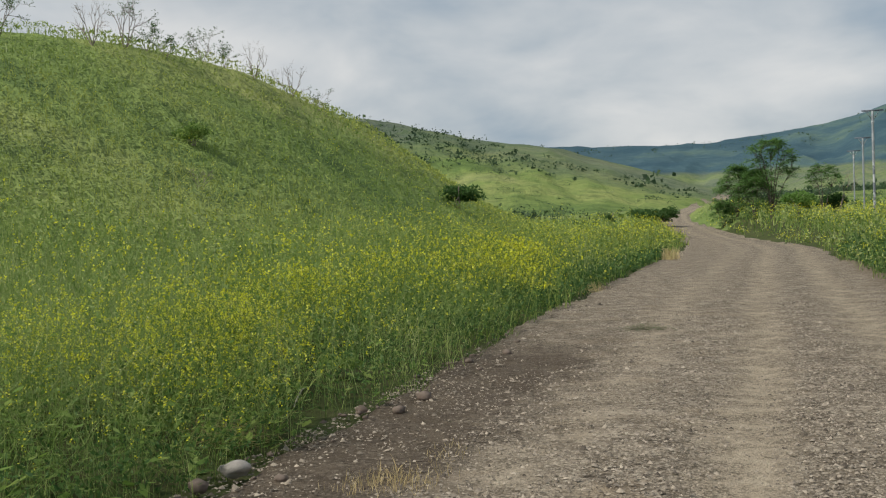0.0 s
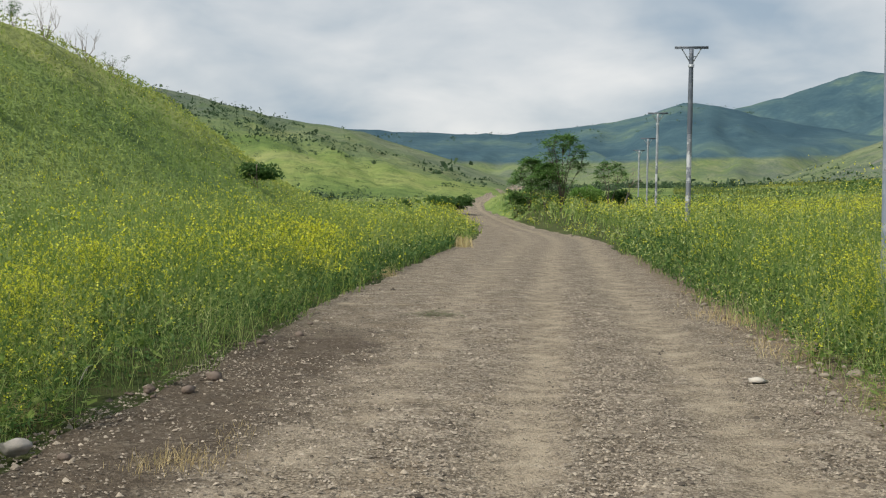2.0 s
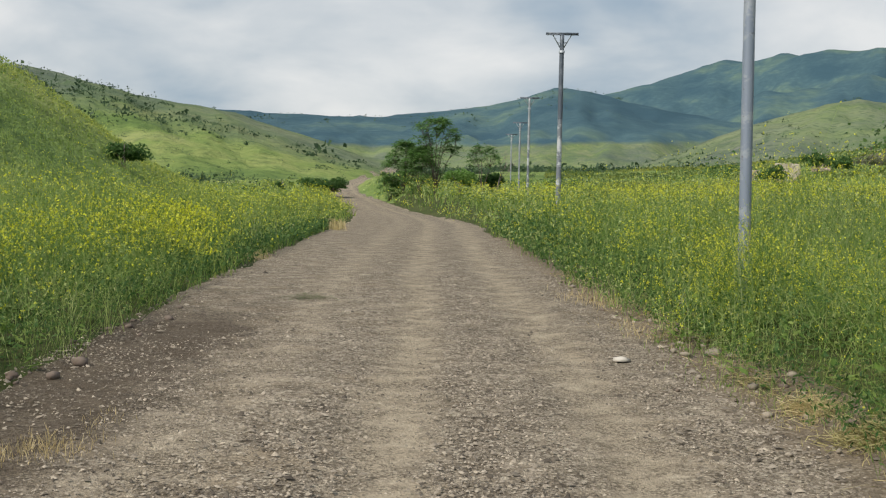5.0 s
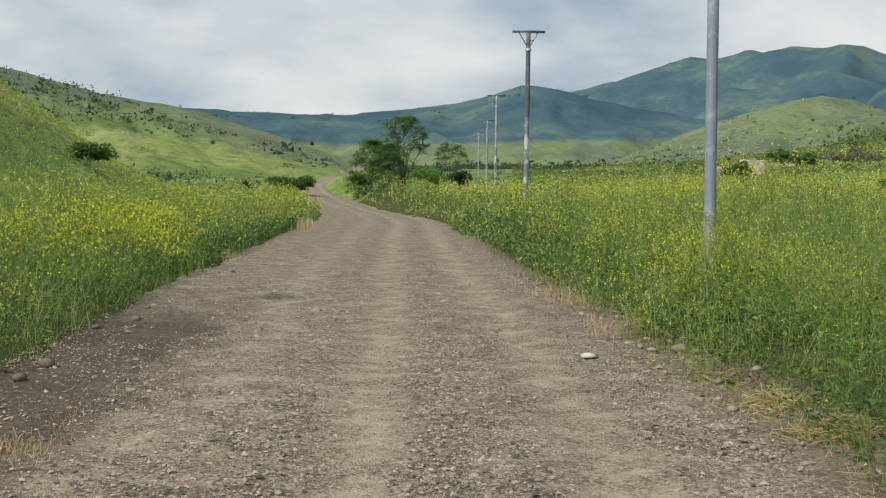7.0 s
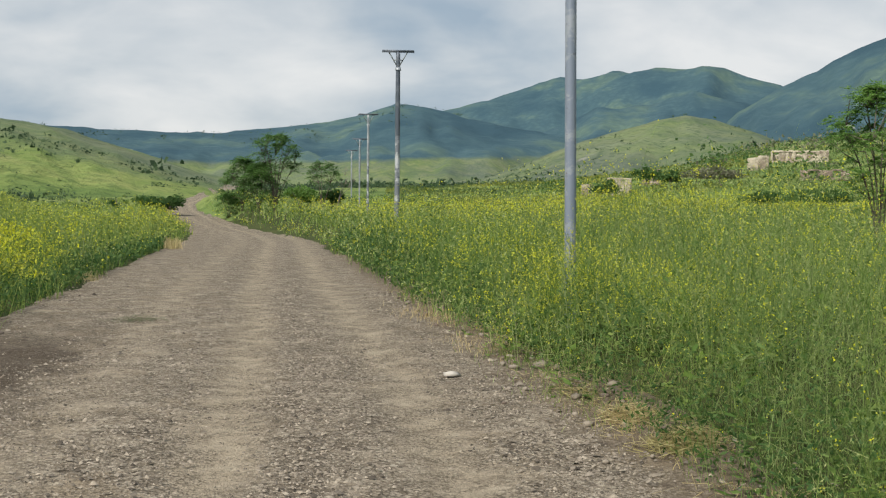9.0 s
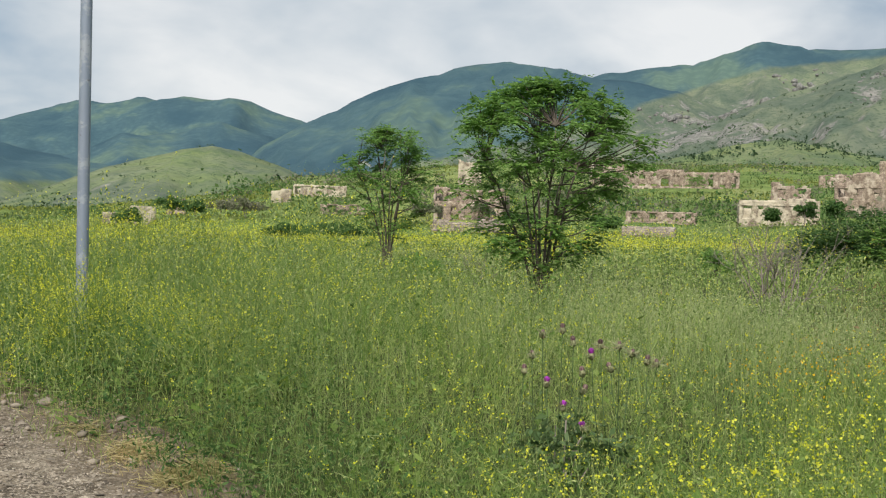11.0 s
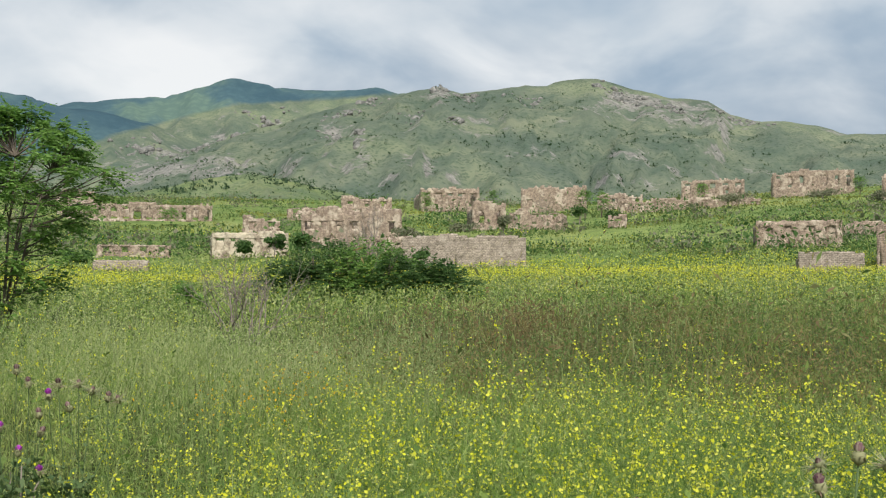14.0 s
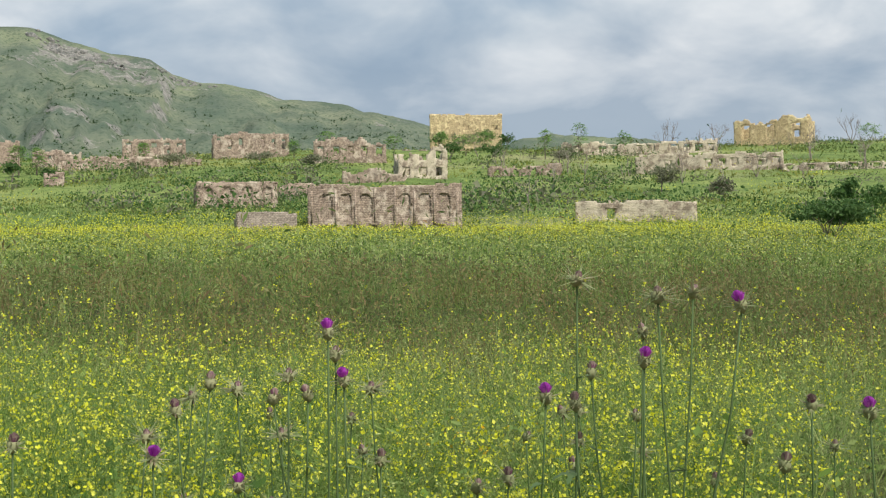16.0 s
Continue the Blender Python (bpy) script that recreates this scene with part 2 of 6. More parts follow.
def make_gravel():
    k = Nodes("gravel_track")
    base = k.ramp(k.noise(0.5, 6.0, 0.65), (0.32, (0.235, 0.188, 0.130)), (0.5, (0.325, 0.264, 0.187)), (0.66, (0.40, 0.335, 0.243)))
    fine = k.voronoi(52.0, output=1)
    coarse = k.voronoi(25.0, output=1)
    grey = k.ramp(fine, (0.05, (0.050, 0.042, 0.032)), (0.35, (0.245, 0.203, 0.152)), (0.75, (0.41, 0.355, 0.275)), (0.96, (0.60, 0.54, 0.43)))
    big = k.ramp(coarse, (0.05, (0.058, 0.048, 0.037)), (0.50, (0.29, 0.243, 0.186)), (0.95, (0.54, 0.48, 0.38)))
    grey = k.mix(k.level(k.noise(3.0, 4.0), 0.45, 0.55), grey, big)
    # place across the track: loose stones between the wheel ruts, dust in them, damp dark gravel along one side
    lane = k.n.new("ShaderNodeAttribute")
    lane.attribute_name = "across"
    lane = lane.outputs["Fac"]
    side = k.math("ADD", lane, k.math("MULTIPLY", k.math("SUBTRACT", k.noise(0.9, 4.0), 0.5), 0.9))
    loose = k.level(k.noise(1.3, 5.0, 0.7), 0.30, 0.50)
    ridge = k.level(k.math("ABSOLUTE", k.math("SUBTRACT", side, 0.98)), 0.58, 0.30)
    loose = k.math("MAXIMUM", k.math("MULTIPLY", loose, 0.9), k.math("MULTIPLY", ridge, 0.8))
    col = k.mix(loose, base, grey)
    rut_a = k.level(k.math("ABSOLUTE", k.math("SUBTRACT", side, 0.22)), 0.42, 0.08)
    rut_b = k.level(k.math("ABSOLUTE", k.math("SUBTRACT", side, 1.72)), 0.45, 0.08)
    rut_c = k.math("MULTIPLY", k.level(k.math("ABSOLUTE", k.math("SUBTRACT", side, -1.15)), 0.5, 0.1), 0.6)
    ruts = k.math("MAXIMUM", k.math("MAXIMUM", rut_a, rut_b), rut_c)
    ruts = k.math("MULTIPLY", ruts, k.level(k.noise(0.7, 5.0, 0.7), 0.26, 0.46))
    col = k.mix(k.math("MULTIPLY", ruts, 0.92), col, k.ramp(k.noise(5.0, 5.0, 0.7), (0.3, (0.345, 0.287, 0.208)), (0.7, (0.45, 0.383, 0.285))))
    pos = k.position()
    sep = k.n.new("ShaderNodeSeparateXYZ")
    k.l.new(pos, sep.inputs[0])
    damp = k.level(k.math("ADD", side, k.math("MULTIPLY", k.math("SUBTRACT", k.noise(1.7, 5.0, 0.7), 0.5), 1.2)), -1.25, -1.9)
    near = k.level(k.math("ADD", sep.outputs[1], k.math("MULTIPLY", k.noise(0.45, 3.0), 6.0)), 20.5, 16.0)
    col = k.mix(k.math("MULTIPLY", k.math("MULTIPLY", damp, near), 0.7), col, k.mix(0.6, (0.085, 0.062, 0.047), grey, 'MULTIPLY'))
    col = k.mix(k.math("MULTIPLY", k.level(k.noise(2.3, 6.0, 0.75), 0.54, 0.64), 0.45), col, (0.125, 0.098, 0.070))
    gaps = k.math("MAXIMUM", k.level(k.voronoi(52.0), 0.42, 0.75), k.level(k.voronoi(25.0), 0.50, 0.85))
    col = k.mix(k.math("MULTIPLY", k.math("MULTIPLY", gaps, k.level(k.noise(2.1, 5.0, 0.7), 0.40, 0.54)), 0.75), col, (0.070, 0.056, 0.041))
    # bare brown earth towards the stony shoulder
    earth = k.level(k.math("ADD", side, k.math("MULTIPLY", k.noise(3.0, 4.0, 0.7), 0.7)), 2.95, 3.45)
    col = k.mix(k.math("MULTIPLY", earth, 0.75), col, k.ramp(k.noise(9.0, 5.0, 0.7), (0.35, (0.085, 0.062, 0.043)), (0.65, (0.23, 0.18, 0.125))))
    relief = k.math("ADD", k.math("MULTIPLY", k.math("ADD", fine, coarse), k.math("MULTIPLY", loose, 0.9)), k.math("ADD", k.noise(70.0, 3.0), k.math("MULTIPLY", k.noise(7.0, 5.0, 0.7), 1.6)))
    return k.done(col, 0.95, k.bump(relief, 0.9, 0.022), spec=0.12)


def make_soil():
    k = Nodes("meadow_soil")
    col = k.ramp(k.noise(0.35, 6.0, 0.65), (0.32, (0.034, 0.050, 0.018)), (0.5, (0.055, 0.075, 0.024)), (0.66, (0.085, 0.098, 0.036)))
    col = k.mix(k.math("MULTIPLY", k.level(k.noise(4.0, 5.0), 0.45, 0.7), 0.5), col, (0.095, 0.075, 0.045))
    return k.done(col, 0.95, k.bump(k.noise(9.0, 6.0, 0.7), 0.7, 0.08), spec=0.1)


def make_hills():
    """Grass slopes, stony mountainside and haze-blue woods in one cover; two fields over the land say which grows
    where.
    """
    k = Nodes("hill_cover")
    geo = k.n.new("ShaderNodeNewGeometry")
    sep = k.n.new("ShaderNodeSeparateXYZ")
    k.l.new(geo.outputs["Normal"], sep.inputs[0])
    high, wood = k.n.new("ShaderNodeAttribute"), k.n.new("ShaderNodeAttribute")
    high.attribute_name, wood.attribute_name = "high", "wood"
    # grass slopes
    slope = k.ramp(k.noise(0.045, 8.0, 0.66), (0.36, (0.125, 0.190, 0.058)), (0.5, (0.195, 0.262, 0.078)), (0.64, (0.290, 0.325, 0.115)))
    slope = k.mix(k.math("MULTIPLY", k.level(k.noise(0.30, 7.0, 0.72), 0.48, 0.62), 0.62), slope, (0.078, 0.128, 0.045))
    slope = k.mix(k.math("MULTIPLY", k.level(k.noise(0.016, 6.0, 0.66), 0.56, 0.68), 0.55), slope, (0.36, 0.33, 0.20))
    # stony mountainside with scrub
    rock_noise = k.noise(0.014, 9.0, 0.76)
    mount = k.ramp(k.noise(0.0085, 8.0, 0.68), (0.38, (0.098, 0.130, 0.102)), (0.5, (0.140, 0.168, 0.122)), (0.64, (0.200, 0.222, 0.150)))
    mount = k.mix(k.math("MULTIPLY", k.level(k.noise(0.035, 6.0, 0.7), 0.48, 0.60), 0.6), mount, (0.078, 0.116, 0.084))
    mount = k.mix(k.math("MULTIPLY", k.level(k.noise(0.0042, 5.0, 0.6), 0.50, 0.62), 0.6), mount, (0.200, 0.240, 0.140))
    dots = k.level(k.voronoi(0.20), 0.44, 0.30)
    mount = k.mix(k.math("MULTIPLY", k.math("MULTIPLY", dots, k.level(k.noise(0.012, 5.0, 0.6), 0.36, 0.50)), 0.6), mount, (0.060, 0.092, 0.062))
    rocky = k.n.new("ShaderNodeAttribute")
    rocky.attribute_name = "rocky"
    rock_noise = k.math("ADD", rock_noise, k.math("MULTIPLY", rocky.outputs["Fac"], 0.15))
    rocks = k.level(k.math("ADD", rock_noise, k.math("MULTIPLY", k.math("SUBTRACT", 0.80, sep.outputs[2]), 0.40)), 0.555, 0.61)
    stone = k.ramp(k.noise(0.12, 7.0, 0.8), (0.35, (0.11, 0.11, 0.105)), (0.65, (0.36, 0.345, 0.32)))
    mount = k.mix(k.math("MULTIPLY", rocks, k.level(k.noise(0.09, 5.0, 0.7), 0.34, 0.50)), mount, stone)
    # far woods, the blue of distance haze mixed into their base colour
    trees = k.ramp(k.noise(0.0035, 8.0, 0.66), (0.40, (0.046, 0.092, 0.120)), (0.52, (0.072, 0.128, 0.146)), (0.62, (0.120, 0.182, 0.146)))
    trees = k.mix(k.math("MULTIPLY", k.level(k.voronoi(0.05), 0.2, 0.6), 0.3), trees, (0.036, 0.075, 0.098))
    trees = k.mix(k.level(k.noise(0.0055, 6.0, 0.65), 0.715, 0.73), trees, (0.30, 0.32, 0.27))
    edge = k.math("MULTIPLY", k.math("SUBTRACT", k.noise(0.01, 6.0, 0.7), 0.5), 0.8)
    col = k.mix(k.level(k.math("ADD", high.outputs["Fac"], edge), 0.35, 0.65), slope, mount)
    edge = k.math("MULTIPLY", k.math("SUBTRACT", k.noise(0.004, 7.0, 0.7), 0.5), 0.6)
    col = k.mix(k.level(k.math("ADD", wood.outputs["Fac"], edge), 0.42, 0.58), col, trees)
    relief = k.math("ADD", k.math("MULTIPLY", k.noise(0.05, 8.0, 0.72), 9.0), k.noise(0.8, 6.0, 0.7))
    return k.done(col, 0.95, k.bump(relief, 0.6, 0.7), spec=0.08)


def make_masonry(name, plaster, stone_a, stone_b, cover, course=0.15):
    """Rubble masonry in courses with what is left of its plaster."""
    k = Nodes(name)
    tex = k.n.new("ShaderNodeTexCoord")
    sep = k.n.new("ShaderNodeSeparateXYZ")
    k.l.new(tex.outputs["Object"], sep.inputs[0])
    flat = k.n.new("ShaderNodeCombineXYZ")
    wob = k.math("MULTIPLY", k.noise(1.5, 3.0), 0.25)
    k.l.new(k.math("ADD", k.math("ADD", sep.outputs[0], sep.outputs[1]), wob), flat.inputs[0])
    k.l.new(k.math("ADD", sep.outputs[2], wob), flat.inputs[1])
    brick = k.n.new("ShaderNodeTexBrick")
    k.l.new(flat.outputs[0], brick.inputs["Vector"])
    brick.inputs["Scale"].default_value = 1.0
    brick.inputs["Brick Width"].default_value, brick.inputs["Row Height"].default_value = course * 1.9, course
    brick.inputs["Mortar Size"].default_value, brick.inputs["Mortar Smooth"].default_value = 0.03, 0.4
    brick.inputs["Color1"].default_value, brick.inputs["Color2"].default_value = (*stone_a, 1), (*stone_b, 1)
    brick.inputs["Mortar"].default_value = (0.13, 0.105, 0.085, 1)
    col = k.mix(0.5, brick.outputs[0], k.ramp(k.noise(2.2, 6.0, 0.7), (0.38, tuple(c * 0.8 for c in stone_a)), (0.62, tuple(min(c * 1.15, 0.8) for c in stone_b))))
    patches = k.level(k.noise(0.55, 6.0, 0.68), 0.62 - cover * 0.3, 0.70 - cover * 0.3)
    pl = k.ramp(k.noise(1.1, 6.0, 0.7), (0.3, tuple(c * 0.62 for c in plaster)), (0.6, plaster))
    col = k.mix(patches, col, pl)
    col = k.mix(k.math("MULTIPLY", k.level(k.noise(0.9, 5.0, 0.75), 0.52, 0.72), 0.45), col, (0.095, 0.085, 0.07))
    relief = k.math("ADD", k.math("MULTIPLY", brick.outputs[1], -0.7), k.math("MULTIPLY", k.noise(5.0, 6.0, 0.7), 1.5))
    return k.done(col, 0.95, k.bump(relief, 0.8, 0.06), spec=0.1)


def make_steel(name, colour, wear):
    k = Nodes(name)
    col = k.mix(k.level(k.noise(2.2, 6.0, 0.72), 0.52, 0.58), colour, wear)
    col = k.mix(k.math("MULTIPLY", k.level(k.noise(14.0, 5.0, 0.7), 0.62, 0.70), 0.7), col, (0.10, 0.06, 0.04))
    return k.done(col, 0.5, k.bump(k.noise(30.0, 4.0), 0.15, 0.004), metal=0.25, spec=0.4)


def make_bark(name, a, b):
    k = Nodes(name)
    col = k.ramp(k.noise(9.0, 5.0, 0.7), (0.3, a), (0.7, b))
    return k.done(col, 0.9, k.bump(k.noise(25.0, 4.0), 0.5, 0.01), spec=0.15)


def make_stone(name, a, b):
    k = Nodes(name)
    info = k.n.new("ShaderNodeObjectInfo")
    col = k.mix(island_random(k), a, b)
    col = k.mix(k.math("MULTIPLY", k.level(k.noise(12.0, 6.0, 0.7), 0.4, 0.7), 0.5), col, tuple(c * 0.55 for c in a))
    col = k.mix(k.math("MULTIPLY", info.outputs["Random"], 0.08), col, (0.45, 0.42, 0.37))
    return k.done(col, 0.9, k.bump(k.noise(40.0, 5.0, 0.7), 0.6, 0.01), spec=0.2)


def make_crag():
    k = Nodes("mountain_crag")
    col = k.ramp(k.noise(0.25, 7.0, 0.75), (0.32, (0.075, 0.085, 0.078)), (0.5, (0.18, 0.18, 0.17)), (0.68, (0.36, 0.345, 0.325)))
    return k.done(col, 0.95, k.bump(k.noise(0.6, 6.0, 0.7), 0.8, 0.8), spec=0.1)


GRAVEL, SOIL, HILLS = make_gravel(), make_soil(), make_hills()
GRASS = leafy("meadow_grass", (0.105, 0.180, 0.045), (0.235, 0.340, 0.085), (0.38, 0.475, 0.150), (0.56, 0.60, 0.28), patch=0.55, patch_colour=(0.45, 0.46, 0.20), translucent=0.45, plant=0.65)
HILL_GRASS = leafy("hill_grass", (0.17, 0.25, 0.060), (0.235, 0.325, 0.080), (0.32, 0.39, 0.12), patch=0.7, patch_colour=(0.40, 0.43, 0.11), scale=0.09, drifting=0.5, translucent=0.45)
BANK = leafy("rusty_weeds", (0.14, 0.22, 0.066), (0.215, 0.30, 0.092), (0.28, 0.30, 0.115), (0.37, 0.235, 0.135), patch=0.8, patch_colour=(0.25, 0.155, 0.09), scale=0.3, drifting=0.8, translucent=0.45, plant=0.7)
WEED = leafy("mustard_green", (0.095, 0.172, 0.040), (0.200, 0.305, 0.068), (0.34, 0.43, 0.135), scale=0.2, translucent=0.45, plant=0.7)
YELLOW = leafy("mustard_petals", (0.62, 0.62, 0.03), (0.72, 0.73, 0.045), (0.80, 0.79, 0.13), drifting=0.0, translucent=0.4)
ORANGE = leafy("orange_petals", (0.78, 0.45, 0.02), (0.82, 0.55, 0.03), translucent=0.35)
STRAW = leafy("dry_straw", (0.40, 0.31, 0.15), (0.54, 0.43, 0.22), (0.62, 0.52, 0.30), translucent=0.25)
OATS = leafy("seeding_oats", (0.36, 0.42, 0.18), (0.46, 0.51, 0.25), (0.30, 0.38, 0.14), translucent=0.45)
LEAF = leafy("ailanthus_leaf", (0.115, 0.225, 0.050), (0.185, 0.330, 0.075), (0.27, 0.42, 0.125), translucent=0.5, rough=0.5)
SHRUB = leafy("shrub_leaf", (0.052, 0.115, 0.034), (0.085, 0.165, 0.048), (0.125, 0.205, 0.065), translucent=0.4)
SHRUB_PALE = leafy("grey_shrub", (0.17, 0.175, 0.115), (0.22, 0.215, 0.15), (0.16, 0.19, 0.095), translucent=0.3)
BUDS = leafy("mustard_buds", (0.42, 0.46, 0.07), (0.55, 0.57, 0.10), (0.66, 0.64, 0.12), drifting=0.0, translucent=0.4)
SHRUB_LIME = leafy("slope_weeds", (0.092, 0.145, 0.045), (0.140, 0.198, 0.060), (0.210, 0.252, 0.085), drifting=0.8, patch=0.75, patch_colour=(0.36, 0.36, 0.08), scale=0.07, translucent=0.45)
THISTLE_GREEN = leafy("thistle_green", (0.070, 0.125, 0.045), (0.105, 0.165, 0.062), (0.15, 0.21, 0.095), translucent=0.25)
BRACT = leafy("thistle_bracts", (0.22, 0.27, 0.12), (0.34, 0.36, 0.19), (0.30, 0.22, 0.16), translucent=0.3)
PURPLE = leafy("thistle_florets", (0.40, 0.05, 0.44), (0.54, 0.08, 0.58), (0.62, 0.17, 0.66), translucent=0.35)
FADED = leafy("faded_florets", (0.20, 0.08, 0.14), (0.30, 0.20, 0.19), (0.42, 0.35, 0.29), translucent=0.2)
BARK = make_bark("tree_bark", (0.09, 0.075, 0.062), (0.18, 0.15, 0.125))
DEAD = make_bark("dead_wood", (0.16, 0.135, 0.115), (0.30, 0.265, 0.23))
POLE_GREY = make_steel("painted_grey_steel", (0.235, 0.275, 0.345), (0.33, 0.36, 0.41))
POLE_WORN = make_steel("flaking_white_paint", (0.20, 0.22, 0.25), (0.56, 0.58, 0.60))
STEEL = make_steel("galvanised_steel", (0.30, 0.33, 0.36), (0.45, 0.47, 0.49))
STEEL_DARK = make_steel("dark_crossarm_steel", (0.10, 0.12, 0.15), (0.16, 0.18, 0.21))
BOULDER = make_stone("pale_boulder", (0.29, 0.27, 0.245), (0.38, 0.355, 0.32))
CHALK = make_stone("chalky_stone", (0.50, 0.46, 0.40), (0.58, 0.54, 0.48))
PEBBLE = make_stone("road_stone", (0.075, 0.062, 0.049), (0.50, 0.43, 0.34))
CRAG = make_crag()
CLOD = make_stone("earth_clod", (0.13, 0.10, 0.08), (0.22, 0.17, 0.14))
DARK_LEAF = leafy("roadside_tree_leaf", (0.072, 0.150, 0.044), (0.120, 0.230, 0.062), (0.19, 0.32, 0.092), translucent=0.45)
FAR_SHRUB = leafy("far_scrub", (0.042, 0.080, 0.042), (0.066, 0.110, 0.056), (0.095, 0.140, 0.072), translucent=0.3)
ROSE = make_masonry("rose_grey_masonry", (0.53, 0.45, 0.365), (0.225, 0.170, 0.135), (0.48, 0.385, 0.305), 0.34)
CREAM = make_masonry("cream_plastered_masonry", (0.60, 0.53, 0.41), (0.30, 0.24, 0.185), (0.46, 0.385, 0.30), 0.65)
GREYWALL = make_masonry("grey_rubble_masonry", (0.44, 0.39, 0.335), (0.275, 0.235, 0.195), (0.47, 0.405, 0.34), 0.05)
OCHRE = make_masonry("ochre_masonry", (0.72, 0.60, 0.36), (0.50, 0.39, 0.22), (0.66, 0.53, 0.32), 0.35)
# ---- building blocks ----
RNG = np.random.default_rng(7)


def mesh_from(name, verts, tris, mats, index=None, smooth=False):
    """A triangle mesh from arrays."""
    verts, tris = np.asarray(verts, np.float32).reshape(-1, 3), np.asarray(tris, np.int32).reshape(-1, 3)
    me = bpy.data.meshes.new(name)
    me.vertices.add(len(verts))
    me.vertices.foreach_set("co", verts.ravel())
    me.loops.add(tris.size)
    me.loops.foreach_set("vertex_index", tris.ravel())
    me.polygons.add(len(tris))
    me.polygons.foreach_set("loop_start", np.arange(0, tris.size, 3, dtype=np.int32))
    me.polygons.foreach_set("loop_total", np.full(len(tris), 3, np.int32))
    for m in mats:
        me.materials.append(m)
    if index is not None:
        me.polygons.foreach_set("material_index", np.asarray(index, np.int32))
    if smooth:
        me.polygons.foreach_set("use_smooth", np.ones(len(tris), bool))
    me.update(calc_edges=True)
    return me


class Soup:
    """Collects pieces of geometry as arrays of vertices, triangles and material slots."""

    def __init__(self):
        self.v, self.t, self.m, self.n = [], [], [], 0

    def add(self, verts, tris, slot=0):
        verts, tris = np.asarray(verts, np.float32).reshape(-1, 3), np.asarray(tris, np.int32).reshape(-1, 3)
        self.v.append(verts), self.t.append(tris + self.n)
        self.m.append(np.full(len(tris), slot, np.int32))
        self.n += len(verts)

    def pieces(self, verts, pattern, slot=0):
        """verts: (pieces, k, 3); pattern: triangles within one piece."""
        n, k = verts.shape[:2]
        if n:
            self.add(verts.reshape(-1, 3), (np.arange(n)[:, None, None] * k + np.asarray(pattern)[None]).reshape(-1, 3), slot)

    def mesh(self, name, mats, smooth=False):
        return mesh_from(name, np.concatenate(self.v), np.concatenate(self.t), mats, np.concatenate(self.m), smooth)


def part(name, mesh, parent, label=""):
    """One mesh object under a thing or a part."""
    ob = new(name, mesh)
    ob.parent = parent
    return tagged(ob, label)


def thing(name, label, category, group="", m=None, mesh=None):
    ob = new(name, mesh)
    if m is not None:
        ob.matrix_basis = m
    return tagged(ob, label, category, group)


def tube(soup, path, radii, sides=6, slot=0):
    """A tapered limb along a path of points."""
    path = [Vector(p) for p in path]
    rings = []
    for i, p in enumerate(path):
        d = (path[min(i + 1, len(path) - 1)] - path[max(i - 1, 0)]).normalized()
        a = d.orthogonal().normalized()
        b = d.cross(a)
        rings.append([p + (a * math.cos(2 * math.pi * j / sides) + b * math.sin(2 * math.pi * j / sides)) * radii[i] for j in range(sides)])
    verts = [v for r in rings for v in r]
    tris = []
    for i in range(len(path) - 1):
        for j in range(sides):
            a, b = i * sides + j, i * sides + (j + 1) % sides
            tris += [(a, b, b + sides), (a, b + sides, a + sides)]
    verts.append(path[-1])
    last = (len(path) - 1) * sides
    tris += [(last + j, last + (j + 1) % sides, len(verts) - 1) for j in range(sides)]
    soup.add([tuple(v) for v in verts], tris, slot)


def box(soup, x0, x1, y0, y1, z0, z1, slot=0, jit=0.0):
    v = np.array([(x, y, z) for x in (x0, x1) for y in (y0, y1) for z in (z0, z1)], float)
    v += RNG.normal(0, 1, v.shape) * jit
    soup.add(v, [(0, 1, 3), (0, 3, 2), (4, 6, 7), (4, 7, 5), (0, 4, 5), (0, 5, 1), (2, 3, 7), (2, 7, 6), (0, 2, 6), (0, 6, 4), (1, 5, 7), (1, 7, 3)], slot)


def rock_verts(size, seed, flat=0.6, div=2):
    bm = bmesh.new()
    bmesh.ops.create_icosphere(bm, subdivisions=div, radius=1)
    for v in bm.verts:
        n = noise.noise(v.co * 1.1 + Vector((seed * 7.3, 0, 0))) * 0.35 + noise.noise(v.co * 2.7 + Vector((0, seed * 3.1, 0))) * 0.16
        v.co *= 1 + n
    verts = np.array([v.co[:] for v in bm.verts]) * np.array((size, size * 0.72, size * flat))
    tris = np.array([[v.index for v in f.verts] for f in bm.faces])
    bm.free()
    return verts, tris


# ---- ground ----
az_axis = np.concatenate([np.arange(-180, -42, 3.0), np.arange(-42, 120, 0.36), np.arange(120, 180, 3.0)])
r_axis = np.exp(np.concatenate([np.linspace(math.log(0.4), math.log(90), 84, endpoint=False), np.linspace(math.log(90), math.log(4900), 165)]))
AA, RR = np.meshgrid(np.radians(az_axis), r_axis)
GX, GY = RR * np.sin(AA), RR * np.cos(AA)
GZ = land(GX, GY)
rows, cols = GX.shape
gi = np.arange(rows * cols).reshape(rows, cols)
a, b = gi[:-1, :], gi[1:, :]
a2, b2 = np.roll(a, -1, 1), np.roll(b, -1, 1)
tris = np.concatenate([np.stack([a, a2, b2], -1).reshape(-1, 3), np.stack([a, b2, b], -1).reshape(-1, 3)])
centre = rows * cols
verts = np.concatenate([np.stack([GX, GY, GZ], -1).reshape(-1, 3), [[0, 0, GZ[0].mean()]]])
fan = np.stack([np.full(cols, centre), np.roll(gi[0], -1), gi[0]], -1)
tris = np.concatenate([tris, fan])
mid = verts[tris].mean(1)
